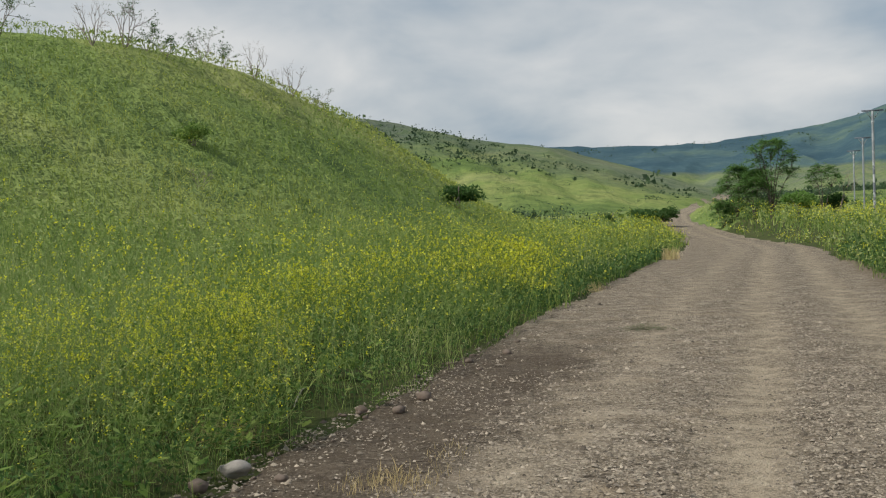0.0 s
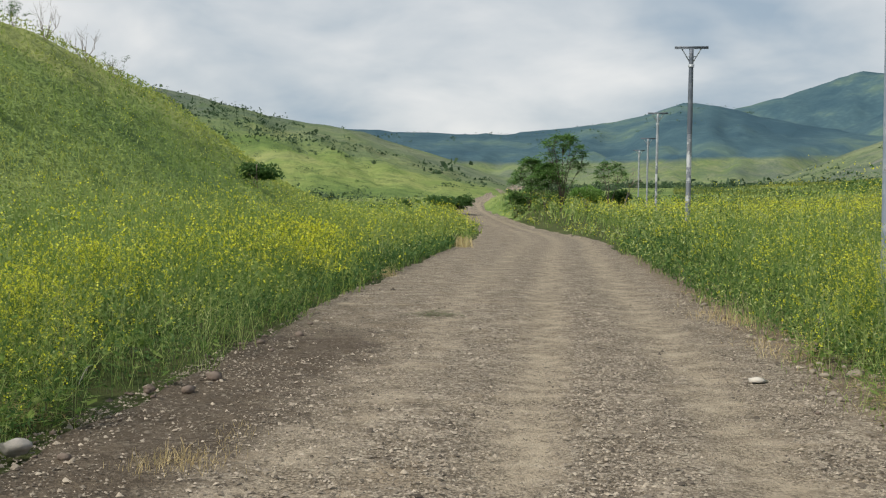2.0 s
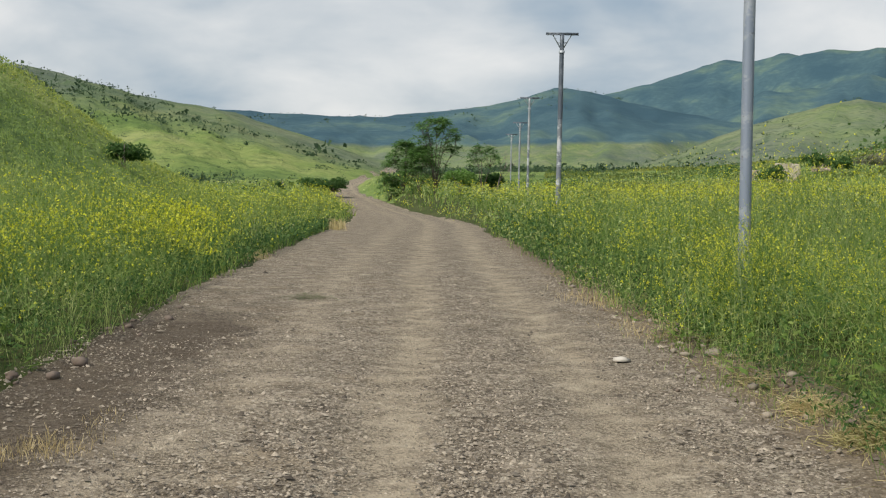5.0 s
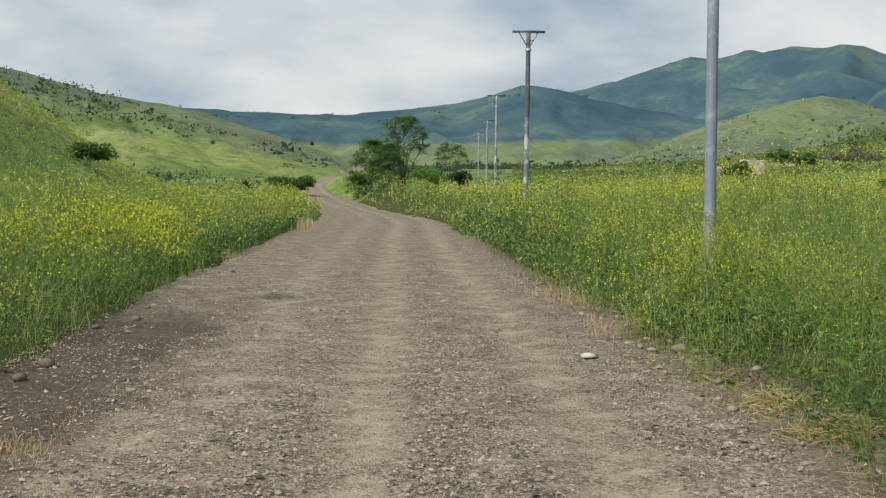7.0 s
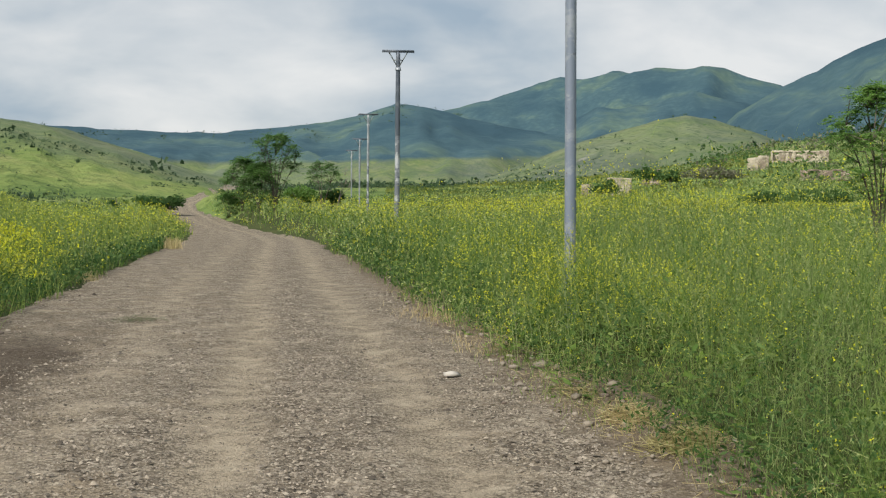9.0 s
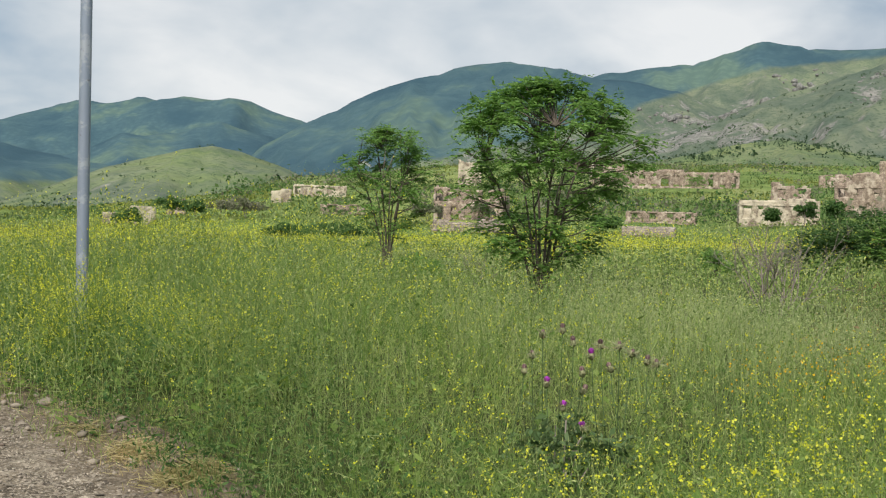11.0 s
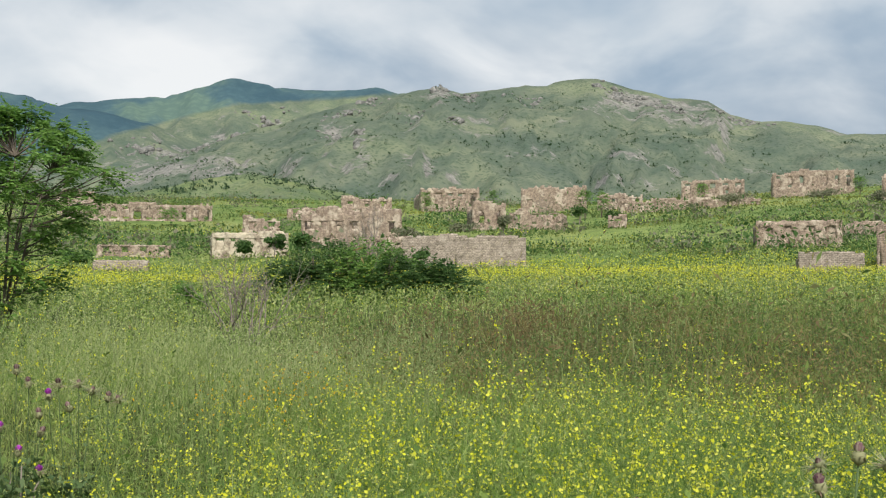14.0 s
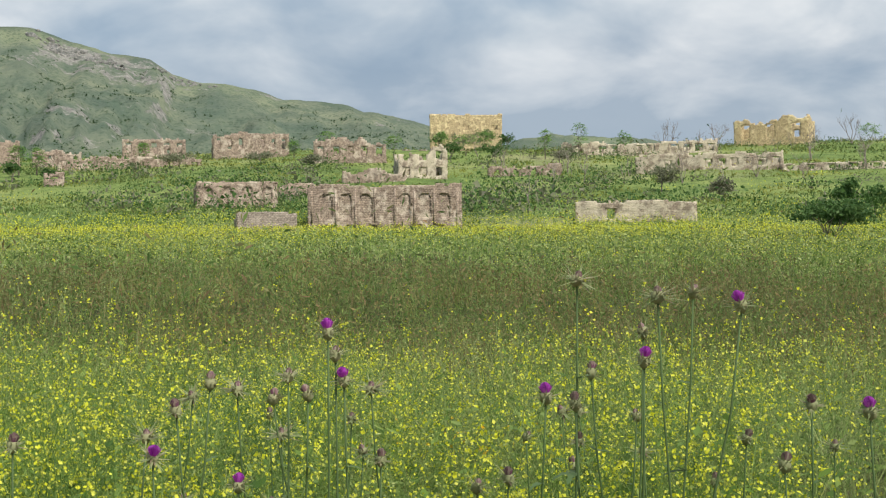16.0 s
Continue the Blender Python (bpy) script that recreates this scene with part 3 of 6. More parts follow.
mr, maz = np.hypot(mid[:, 0], mid[:, 1]), np.degrees(np.arctan2(mid[:, 0], mid[:, 1]))
wob = fbm(mid[:, 0] / 60, mid[:, 1] / 60, 71)
slot = np.zeros(len(tris), int)
slot[(mr > 95 + 12 * wob) | ((maz < -4) & (mr > 60)) | (mid[:, 0] - road_x(mid[:, 1]) < -8.5 + 2.5 * wob)] = 1
ground_mesh = mesh_from("ground", verts, tris, [SOIL, HILLS], slot, True)
vr, vaz = np.hypot(verts[:, 0], verts[:, 1]), np.degrees(np.arctan2(verts[:, 0], verts[:, 1]))
lift = np.degrees(np.arctan2(verts[:, 2] - 1.6, vr))
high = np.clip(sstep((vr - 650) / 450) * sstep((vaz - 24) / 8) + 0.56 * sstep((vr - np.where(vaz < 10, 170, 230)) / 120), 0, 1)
# woods, coloured haze-blue, clothe the far ranges above this height over the eye, by heading
HAZY_WOOD_LINE = ((-30, 2.1), (10, 2.3), (20, 2.7), (27, 2.9), (33, 3.3), (38, 4.6), (44, 5.8), (49, 7.6), (54, 9.1), (62, 9.7), (70, 12))
wood = sstep((vr - 1000) / 400) * sstep((lift - np.interp(vaz, *zip(*HAZY_WOOD_LINE)) + 0.9) / 2.0)
# scree and cliffs: heading, height over the eye, and their spread
SCREE = ((52.3, 6.2, 3.2, 0.8), (48.5, 5.6, 2.0, 0.7), (58.8, 8.0, 1.4, 0.8), (60.4, 7.0, 0.8, 0.6), (64.2, 9.8, 0.9, 0.5), (66.0, 8.6, 1.2, 0.4), (73.6, 9.3, 2.0, 0.5), (76.3, 8.8, 1.8, 0.5), (79.5, 8.0, 2.0, 0.4))
rocky = (vr > 900) * sum(np.exp(-((vaz - a) / w) ** 2 - ((lift - e) / t) ** 2) for a, e, w, t in SCREE)
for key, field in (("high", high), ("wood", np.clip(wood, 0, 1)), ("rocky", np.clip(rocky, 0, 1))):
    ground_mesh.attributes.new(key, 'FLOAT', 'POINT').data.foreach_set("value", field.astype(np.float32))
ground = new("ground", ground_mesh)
tagged(ground, "green meadow, grassy hills and mountains on the horizon", "ground", kind="structure")

# ---- gravel track ----
ry = np.concatenate([np.arange(-14, 40, 0.2), np.arange(40, 300, 0.8)])
rs = np.linspace(-1, 1, 45)
YY, SS = np.meshgrid(ry, rs, indexing="ij")
half = road_w(YY) * (1.0 + 0.10 * fbm(YY / 2.2, np.sign(SS) * 3, 15))
across = SS * half + np.where(SS > 0.6, (SS - 0.6) / 0.4 * 0.75 * (YY < 40), 0)
XX = road_x(YY) + across
dip = -0.035 * np.exp(-((across - 0.012 * YY - 0.22) / 0.35) ** 2) - 0.035 * np.exp(-((across - 0.012 * YY - 1.72) / 0.35) ** 2)
ZZ = land(XX, YY) + 0.045 + dip + 0.014 * fbm(XX * 1.5, YY * 1.5, 17) + 0.006 * fbm(XX * 6, YY * 6, 18)
ZZ = np.where(np.abs(SS) > 0.98, land(XX, YY) - 0.05, ZZ)
n0, n1 = XX.shape
qi = np.arange(n0 * n1).reshape(n0, n1)
a, b, c, d = qi[:-1, :-1], qi[:-1, 1:], qi[1:, 1:], qi[1:, :-1]
tris = np.concatenate([np.stack([a, b, c], -1).reshape(-1, 3), np.stack([a, c, d], -1).reshape(-1, 3)])
road_mesh = mesh_from("road", np.stack([XX, YY, ZZ], -1).reshape(-1, 3), tris, [GRAVEL], None, True)
attr = road_mesh.attributes.new("across", 'FLOAT', 'POINT')
attr.data.foreach_set("value", (across - 0.012 * np.clip(YY, 0, 60)).ravel().astype(np.float32))
road = tagged(new("road", road_mesh), "unpaved gravel track with pale wheel ruts", "dirt road", kind="structure")
# ---- power poles ----
def pole_mesh(height, r0, r1, mat):
    s = Soup()
    zs = np.linspace(-0.6, height, 14)
    tube(s, [(0, 0, z) for z in zs], [r0 + (r1 - r0) * max(z, 0) / height for z in zs], 16)
    return s.mesh("pole_shaft", [mat], True)


def bar(s, p, q, w, slot=0):
    p, q = Vector(p), Vector(q)
    tube(s, [p, q], [w, w], 4, slot)


def power_pole(x, y, height, r0, r1, turn, mats, label, lean=0.0):
    base = thing("power_pole", label, "utility pole", "power poles along the track", pose(x, y, ground_at(x, y), 0, 0, turn) @ pose(0, 0, 0, 0, lean, 0))
    part("shaft", pole_mesh(height, r0, r1, mats[0]), base)
    top = part("upper_shaft", pole_mesh(height * 0.36, r1 + 0.022, r1 + 0.005, mats[1]), base, "bare dark steel upper length")
    top.matrix_basis = pose(0, 0, height * 0.64)
    s = Soup()
    box(s, -0.62, 0.62, -0.05, 0.05, height, height + 0.075)
    box(s, -0.62, 0.62, -0.052, -0.04, height - 0.03, height)
    part("crossarm", s.mesh("crossarm", [STEEL_DARK]), base, "dark steel crossarm")
    for side in (-1, 1):
        s = Soup()
        bar(s, (side * 0.36, 0, height), (0.0, -0.02, height - 0.62), 0.028)
        part("brace", s.mesh("brace", [STEEL]), base, "galvanised steel brace")
    s = Soup()
    bar(s, (-0.17, -0.02, height - 0.31), (0.17, -0.02, height - 0.31), 0.024)
    part("tie_bar", s.mesh("tie_bar", [STEEL]), base)
    s = Soup()
    tube(s, [(0, 0, height - 0.70), (0, 0, height - 0.60)], [r1 + 0.04, r1 + 0.04], 12)
    part("collar", s.mesh("collar", [STEEL]), base)
    return base


power_pole(5.13, 12.78, 7.9, 0.071, 0.064, -15, (POLE_GREY, POLE_GREY), "tall grey-blue painted steel power pole standing in mustard", -0.6)
power_pole(9.65, 42.9, 7.25, 0.105, 0.075, -9, (POLE_WORN, STEEL_DARK), "steel power pole with flaking white paint and a T crossarm")
power_pole(14.25, 72.4, 6.95, 0.08, 0.06, -9, (POLE_WORN, STEEL), "slim weathered steel power pole with a T crossarm")
power_pole(18.2, 96.4, 6.2, 0.075, 0.06, -9, (STEEL, STEEL), "distant grey steel power pole with a T crossarm")
power_pole(21.3, 117.5, 5.2, 0.075, 0.06, -9, (STEEL, STEEL), "slim pale grey steel power pole with a T crossarm")
# ---- ruined village ----
def wall_soup(length, height, thick, cell, openings, rag, seed, slot=0):
    """A broken masonry wall along x, with its openings cut through and a crumbled top."""
    nx, nz = max(3, round(length / cell)), max(3, round(height / cell))
    cx, cz = length / nx, height / nz
    X, Z = (np.arange(nx) + 0.5) * cx, (np.arange(nz) + 0.5) * cz
    prof = 1 - rag * np.clip(0.55 * (fbm(X / 2.6 + seed * 5.1, X * 0 + seed, seed, 4) + 0.55) + 0.12 * vnoise(X / 0.8, X * 0 + seed * 2.0, seed), 0, 0.95)
    solid = Z[None, :] < (height * prof)[:, None]
    for x0, x1, z0, z1, arch in openings:
        top = z1 + 0 * X
        if arch:
            m, hw = (x0 + x1) / 2, (x1 - x0) / 2
            top = z1 - hw + np.sqrt(np.maximum(hw ** 2 - (X - m) ** 2, 0))
        solid &= ~((X > x0)[:, None] & (X < x1)[:, None] & (Z > z0)[None, :] & (Z[None, :] < top[:, None]))
    s = Soup()
    jit = RNG.normal(0, 1, (2, nx + 1, nz + 1, 3)) * np.array((cell * 0.16, 0.03, cell * 0.18))
    jit[:, :, 0, 2] = 0
    gx, gz = np.meshgrid(np.arange(nx + 1) * cx - length / 2, np.arange(nz + 1) * cz, indexing="ij")
    grid = np.stack([np.stack([gx, np.full_like(gx, f), gz], -1) for f in (0.0, thick)]) + jit
    grid[..., 2] -= 0.5 * (grid[..., 2] < 0.01)
    gid = np.arange(2 * (nx + 1) * (nz + 1)).reshape(2, nx + 1, nz + 1)
    tris = []

    def quad(a, b, c, d):
        tris.extend(((a, b, c), (a, c, d)))
    for i in range(nx):
        for j in range(nz):
            if not solid[i, j]:
                continue
            f, g = gid[0], gid[1]
            quad(f[i, j], f[i + 1, j], f[i + 1, j + 1], f[i, j + 1])
            quad(g[i + 1, j], g[i, j], g[i, j + 1], g[i + 1, j + 1])
            if j == nz - 1 or not solid[i, j + 1]:
                quad(f[i, j + 1], f[i + 1, j + 1], g[i + 1, j + 1], g[i, j + 1])
            if j > 0 and not solid[i, j - 1]:
                quad(f[i + 1, j], f[i, j], g[i, j], g[i + 1, j])
            if i == nx - 1 or not solid[i + 1, j]:
                quad(f[i + 1, j], g[i + 1, j], g[i + 1, j + 1], f[i + 1, j + 1])
            if i == 0 or not solid[i - 1, j]:
                quad(g[i, j], f[i, j], f[i, j + 1], g[i, j + 1])
    used, inv = np.unique(np.array(tris), return_inverse=True)
    s.add(grid.reshape(-1, 3)[used], inv.reshape(-1, 3), slot)
    return s


def window_row(length, n, w, z0, z1, arch=False, skip=(), margin=None):
    pitch = length / n if margin is None else (length - 2 * margin) / n
    first = (0 if margin is None else margin) + pitch / 2
    return [(first + i * pitch - w / 2, first + i * pitch + w / 2, z0, z1, arch) for i in range(n) if i not in skip]


LINTEL, STONES = {}, {}


def ruin(heading, dist, width, height, depth, mat, label, front=(), turn=0.0, rag=0.35, cell=None, back=0.9, sides=(0.8, 0.8), side_openings=(), drop=0.0, rubble=6, name="ruined_house", pilasters=(), niches=False):
    """A roofless house: heading and distance from the start of the walk, the facade towards the track, side and back walls behind it."""
    a = radians(heading)
    x, y = dist * math.sin(a), dist * math.cos(a)
    z = min(ground_at(x + dx * math.cos(a), y - dx * math.sin(a)) for dx in (-width * 0.4, 0, width * 0.4)) - drop
    seed = int(heading * 10) % 97
    cell = cell or max(0.17, min(0.34, dist * 0.0017))
    base = thing(name, label, "ruin", "ruins of the village", pose(x, y, z, 0, 0, -heading + turn))
    thick = 0.45
    part("front_wall", wall_soup(width, height, thick, cell, front, rag, seed).mesh("front_wall", [mat]), base)
    for i, (sign, amount) in enumerate(zip((-1, 1), sides)):
        if amount <= 0 or depth <= 0.6:
            continue
        w = part("side_wall", wall_soup(depth - thick, height * amount, thick, cell * 1.2, side_openings, min(rag + 0.15, 0.8), seed + 3 + i).mesh("side_wall", [mat]), base)
        w.matrix_basis = pose(sign * (width / 2 - thick / 2) - thick / 2, thick + (depth - thick) / 2, 0, 0, 0, 90) @ pose(0, -thick, 0)
    if back > 0 and depth > 0.6:
        w = part("back_wall", wall_soup(width - 0.02, height * back, thick, cell * 1.3, window_row(width, max(1, round(width / 6.5)), 0.9, height * 0.3, height * 0.6), min(rag + 0.2, 0.85), seed + 9).mesh("back_wall", [mat]), base)
        w.matrix_basis = pose(0, depth, 0)
    for x0, x1, z0, z1, arch in front:
        if not arch and z1 < height * 0.85:
            key = (round(x1 - x0, 2), mat.name)
            if key not in LINTEL:
                s = Soup()
                box(s, -key[0] / 2 - 0.16, key[0] / 2 + 0.16, -0.05, 0.1, 0, 0.17, jit=0.012)
                LINTEL[key] = s.mesh("lintel", [mat])
            w = part("lintel", LINTEL[key], base)
            w.matrix_basis = pose((x0 + x1) / 2 - width / 2, 0, z1)
    if niches:
        w = part("niche_wall", wall_soup(width - 0.3, height * 0.92, 0.1, cell * 1.3, (), 0.08, seed + 5).mesh("niche_wall", [mat]), base)
        w.matrix_basis = pose(0, 0.11, 0)
    for p in pilasters:
        s = Soup()
        box(s, p - 0.09 - width / 2, p + 0.09 - width / 2, -0.05, 0.02, 0.0, height * 0.9, jit=0.015)
        part("pilaster", s.mesh("pilaster", [mat]), base)
    if rubble:
        for i in range(rubble):
            key = (mat.name, i % 5)
            if key not in STONES:
                STONES[key] = mesh_from("fallen_stone", *rock_verts(0.34, i + 2, 0.7, 1), [mat])
            w = part("fallen_stone", STONES[key], base)
            w.matrix_basis = pose(RNG.uniform(-width / 2, width / 2), RNG.normal(-0.5, 0.4), 0.08, 0, 0, RNG.uniform(0, 360)) @ Matrix.Scale(RNG.uniform(0.6, 1.5), 4)
    return base


W = window_row
# lower row, along the edge of the meadow
ruin(54.9, 121, 7.9, 3.0, 5.5, CREAM, "cream plastered ruined house with square window gaps", W(7.9, 5, 0.85, 0.9, 2.2), 4, 0.22, drop=0.1)
ruin(55.4, 150, 4.8, 3.2, 4.0, ROSE, "small broken rose-grey house above the cream one", W(4.8, 2, 0.8, 1.2, 2.3), 0, 0.5)
ruin(58.9, 135, 7.2, 5.0, 6.0, ROSE, "crumbled rose-grey house with two rows of gaps", W(7.2, 4, 0.8, 2.2, 3.2) + W(7.2, 3, 0.9, 0.3, 1.5, True), -6, 0.45)
ruin(61.4, 146, 5.4, 4.6, 5.0, ROSE, "tall broken gable wall with one window", W(5.4, 2, 0.7, 1.2, 2.5, skip=(0,)), 18, 0.2)
ruin(61.8, 119, 4.7, 2.4, 4.0, ROSE, "low stone house front with two arched windows", W(4.7, 2, 0.8, 0.4, 1.7, True), 6, 0.3)
ruin(65.6, 107, 11.7, 3.2, 5.0, GREYWALL, "long grey rubble-stone boundary wall beside weeds", (), 3, 0.16, cell=0.18, back=0, sides=(0, 0.9), name="ruined_wall", pilasters=(5.1,))
ruin(39.7, 123, 7.6, 3.8, 6.0, ROSE, "two-storey ruined house with a row of arched openings", W(7.6, 6, 0.75, 2.1, 3.3, True) + W(7.6, 5, 0.8, 0.3, 1.5, True, skip=(3,)), -8, 0.25)
ruin(39.8, 109, 6.9, 1.35, 3.0, GREYWALL, "low tumbled stone wall in the yellow meadow", (), 8, 0.5, back=0, name="ruined_wall")
ruin(49.3, 125, 7.6, 1.6, 4.0, ROSE, "low remains of a stone house", W(7.6, 4, 0.8, 0.5, 1.2), 0, 0.5)
ruin(48.7, 110, 5.0, 1.2, 2.5, GREYWALL, "low broken stone wall at the meadow edge", (), -4, 0.45, back=0, name="ruined_wall")
ruin(33.4, 127, 4.9, 1.3, 4.0, ROSE, "stump of a small stone house", W(4.9, 2, 0.8, 0.3, 1.0), 0, 0.4)
ruin(32.2, 161, 7.4, 1.9, 5.0, CREAM, "pale roofless house with open bays", W(7.4, 5, 0.85, 0.3, 1.4, skip=(4,)), 0, 0.25)
ruin(89.3, 99, 13.4, 4.2, 7.0, ROSE, "long rose-grey house front with tall window niches", W(13.4, 7, 1.05, 1.25, 3.35, True, skip=(3,), margin=0.7) + W(13.4, 6, 0.6, 0.15, 0.6, margin=1.0), 0, 0.10, cell=0.15, pilasters=(0.35, 2.42, 4.13, 5.84, 7.56, 9.27, 10.98, 13.0), niches=True)
ruin(83.4, 98, 5.1, 1.85, 3.5, GREYWALL, "low block of coursed stone in the weeds", (), 5, 0.12, cell=0.15, back=0.8, name="ruined_wall")
ruin(81.9, 121, 8.4, 3.0, 6.0, ROSE, "ruined stone house with four gaping windows", W(8.4, 4, 1.0, 0.8, 2.3, True), 5, 0.2, niches=True, drop=0.05)
ruin(84.8, 138, 4.4, 1.6, 4.0, ROSE, "crumbled stump of a garden wall", (), 0, 0.55, back=0, name="ruined_wall")
ruin(101.8, 106, 11.0, 2.0, 6.0, CREAM, "long low plastered house shell, grey and cream", W(11.0, 5, 0.7, 0.3, 1.3, skip=(0, 2, 3, 4)), -2, 0.18, back=0.6)
# middle terrace
ruin(66.8, 165, 4.9, 4.3, 5.0, ROSE, "narrow ruined house with one tall doorway", W(4.9, 2, 0.9, 0.9, 2.9, True), 10, 0.22)
ruin(69.1, 165, 7.9, 3.1, 5.0, ROSE, "heap of broken walls between shrubs", W(7.9, 3, 1.0, 0.8, 2.2), -10, 0.75)
ruin(49.4, 180, 22.5, 2.9, 6.0, ROSE, "long arcade of ruined arched bays", W(22.5, 13, 1.0, 0.3, 2.1, True), 0, 0.22)
ruin(46.5, 186, 5.6, 4.4, 5.0, ROSE, "taller end house of the arcade", W(5.6, 2, 0.9, 2.0, 3.3), 0, 0.3)
ruin(39.7, 174, 3.5, 4.0, 4.0, CREAM, "small ruined tower with a crenellated top", W(3.5, 2, 0.6, 0.6, 1.7, True), 0, 0.3, cell=0.2)
ruin(91.1, 162, 7.1, 5.0, 5.5, CREAM, "two-storey cream house shell with a broken wall", W(7.1, 3, 0.9, 2.9, 4.1) + W(7.1, 3, 0.9, 0.5, 1.8), 8, 0.6)
ruin(88.6, 156, 8.6, 2.1, 4.0, ROSE, "tumbled terrace walls with rubble", (), -6, 0.6, back=0.6, name="ruined_wall", rubble=12)
ruin(76.7, 195, 23.0, 2.4, 4.0, ROSE, "long row of broken house fronts with low windows", W(23.0, 11, 0.9, 0.5, 1.6, skip=(1, 4, 7)), 0, 0.4)
ruin(105.2, 170, 21.0, 2.9, 5.0, CREAM, "long cream house row with square windows", W(21.0, 11, 0.9, 0.8, 2.0, skip=(0, 1, 3, 4)), -4, 0.4)
ruin(96.2, 170, 11.0, 1.9, 4.0, ROSE, "scattered broken walls with one arch", W(11.0, 4, 1.0, 0.1, 1.1, True), 0, 0.7, back=0)
ruin(111.0, 168, 14.0, 1.4, 4.0, CREAM, "low pale wall remains on the slope", W(14.0, 5, 0.9, 0.3, 0.9), 0, 0.55, back=0, name="ruined_wall")
# upper terrace
ruin(64.8, 212, 11.2, 4.8, 7.0, ROSE, "rose-coloured roofless house with tall inner niches", W(11.2, 5, 1.15, 1.0, 3.6), 12, 0.2, back=0.95)
ruin(70.0, 214, 12.2, 5.0, 7.0, ROSE, "tall broad ruined house with bare walls", W(12.2, 4, 0.8, 1.0, 2.4, skip=(1, 2)), 0, 0.18, back=0.9)
ruin(82.5, 219, 14.3, 5.3, 8.0, ROSE, "large ruined house with a row of dark windows", W(14.3, 7, 1.0, 1.9, 4.0, True, skip=(3,)), 4, 0.25, back=0.9)
ruin(77.8, 226, 11.9, 4.0, 6.0, ROSE, "roofless house with five window gaps", W(11.9, 5, 1.1, 1.0, 3.1, True), 0, 0.25)
ruin(87.4, 194, 12.3, 4.5, 7.0, ROSE, "ruined house with a collapsed middle", W(12.3, 5, 1.0, 1.3, 3.0), 0, 0.55, back=0.9)
ruin(93.2, 268, 17.0, 9.0, 9.0, OCHRE, "tall ochre stone hall standing on the skyline", W(17.0, 5, 0.8, 5.0, 6.2, skip=(0, 1, 3)), 2, 0.06, cell=0.3, back=0.97, sides=(1.0, 0.95))
ruin(108.1, 254, 15.6, 6.4, 9.0, OCHRE, "roofless ochre house with a broken front on the skyline", W(15.6, 3, 1.6, 1.6, 4.6), -10, 0.35, cell=0.28, back=0.95, sides=(1.0, 1.0))
ruin(101.8, 217, 29.0, 2.9, 5.0, CREAM, "long broken row of cream walls on the skyline", W(29.0, 13, 1.2, 0.6, 2.0, skip=(2, 5, 8)), 0, 0.5)
ruin(23.7, 112, 2.3, 2.0, 2.0, CREAM, "lone square stump of plastered masonry", (), 10, 0.1, cell=0.15, rubble=2, name="ruined_wall")
ruin(22.1, 114, 1.2, 1.2, 1.0, CREAM, "small pale masonry pier", (), 0, 0.2, rubble=1, name="ruined_wall")
ruin(25.2, 132, 2.0, 2.0, 2.0, ROSE, "broken masonry stub among shrubs", (), 0, 0.5, rubble=3, name="ruined_wall")
ruin(30.3, 150, 2.6, 1.9, 2.0, CREAM, "lone pale wall end on the grassy slope", (), 0, 0.55, rubble=3, name="ruined_wall")
ruin(73.2, 160, 2.6, 2.4, 2.0, ROSE, "tapered stub of a collapsed wall", (), 0, 0.85, rubble=3, name="ruined_wall")
ruin(59.8, 150, 9.0, 4.6, 5.0, ROSE, "jumbled rose-grey walls above the lower houses", W(9.0, 4, 0.9, 1.8, 3.2), 6, 0.5)
ruin(57.5, 185, 5.6, 2.6, 3.0, ROSE, "broken rose-grey walls behind the shrubs", W(5.6, 2, 0.9, 0.9, 1.9), 0, 0.6)
ruin(60.6, 205, 9.0, 3.0, 4.0, ROSE, "low distant walls below the hill", W(9.0, 3, 0.9, 0.9, 2.0), 0, 0.5)
ruin(73.3, 205, 8.0, 3.0, 4.0, ROSE, "broken distant house walls beside dark trees", W(8.0, 4, 0.9, 0.9, 2.0), 0, 0.55)
# ---- trees and shrubs ----
def frond_pattern(n):
    """Triangles of a pinnate frond of n leaflet pairs, four vertices a leaflet."""
    return [(4 * i + a, 4 * i + b, 4 * i + c) for i in range(2 * n + 1) for a, b, c in ((0, 1, 2), (0, 2, 3))]


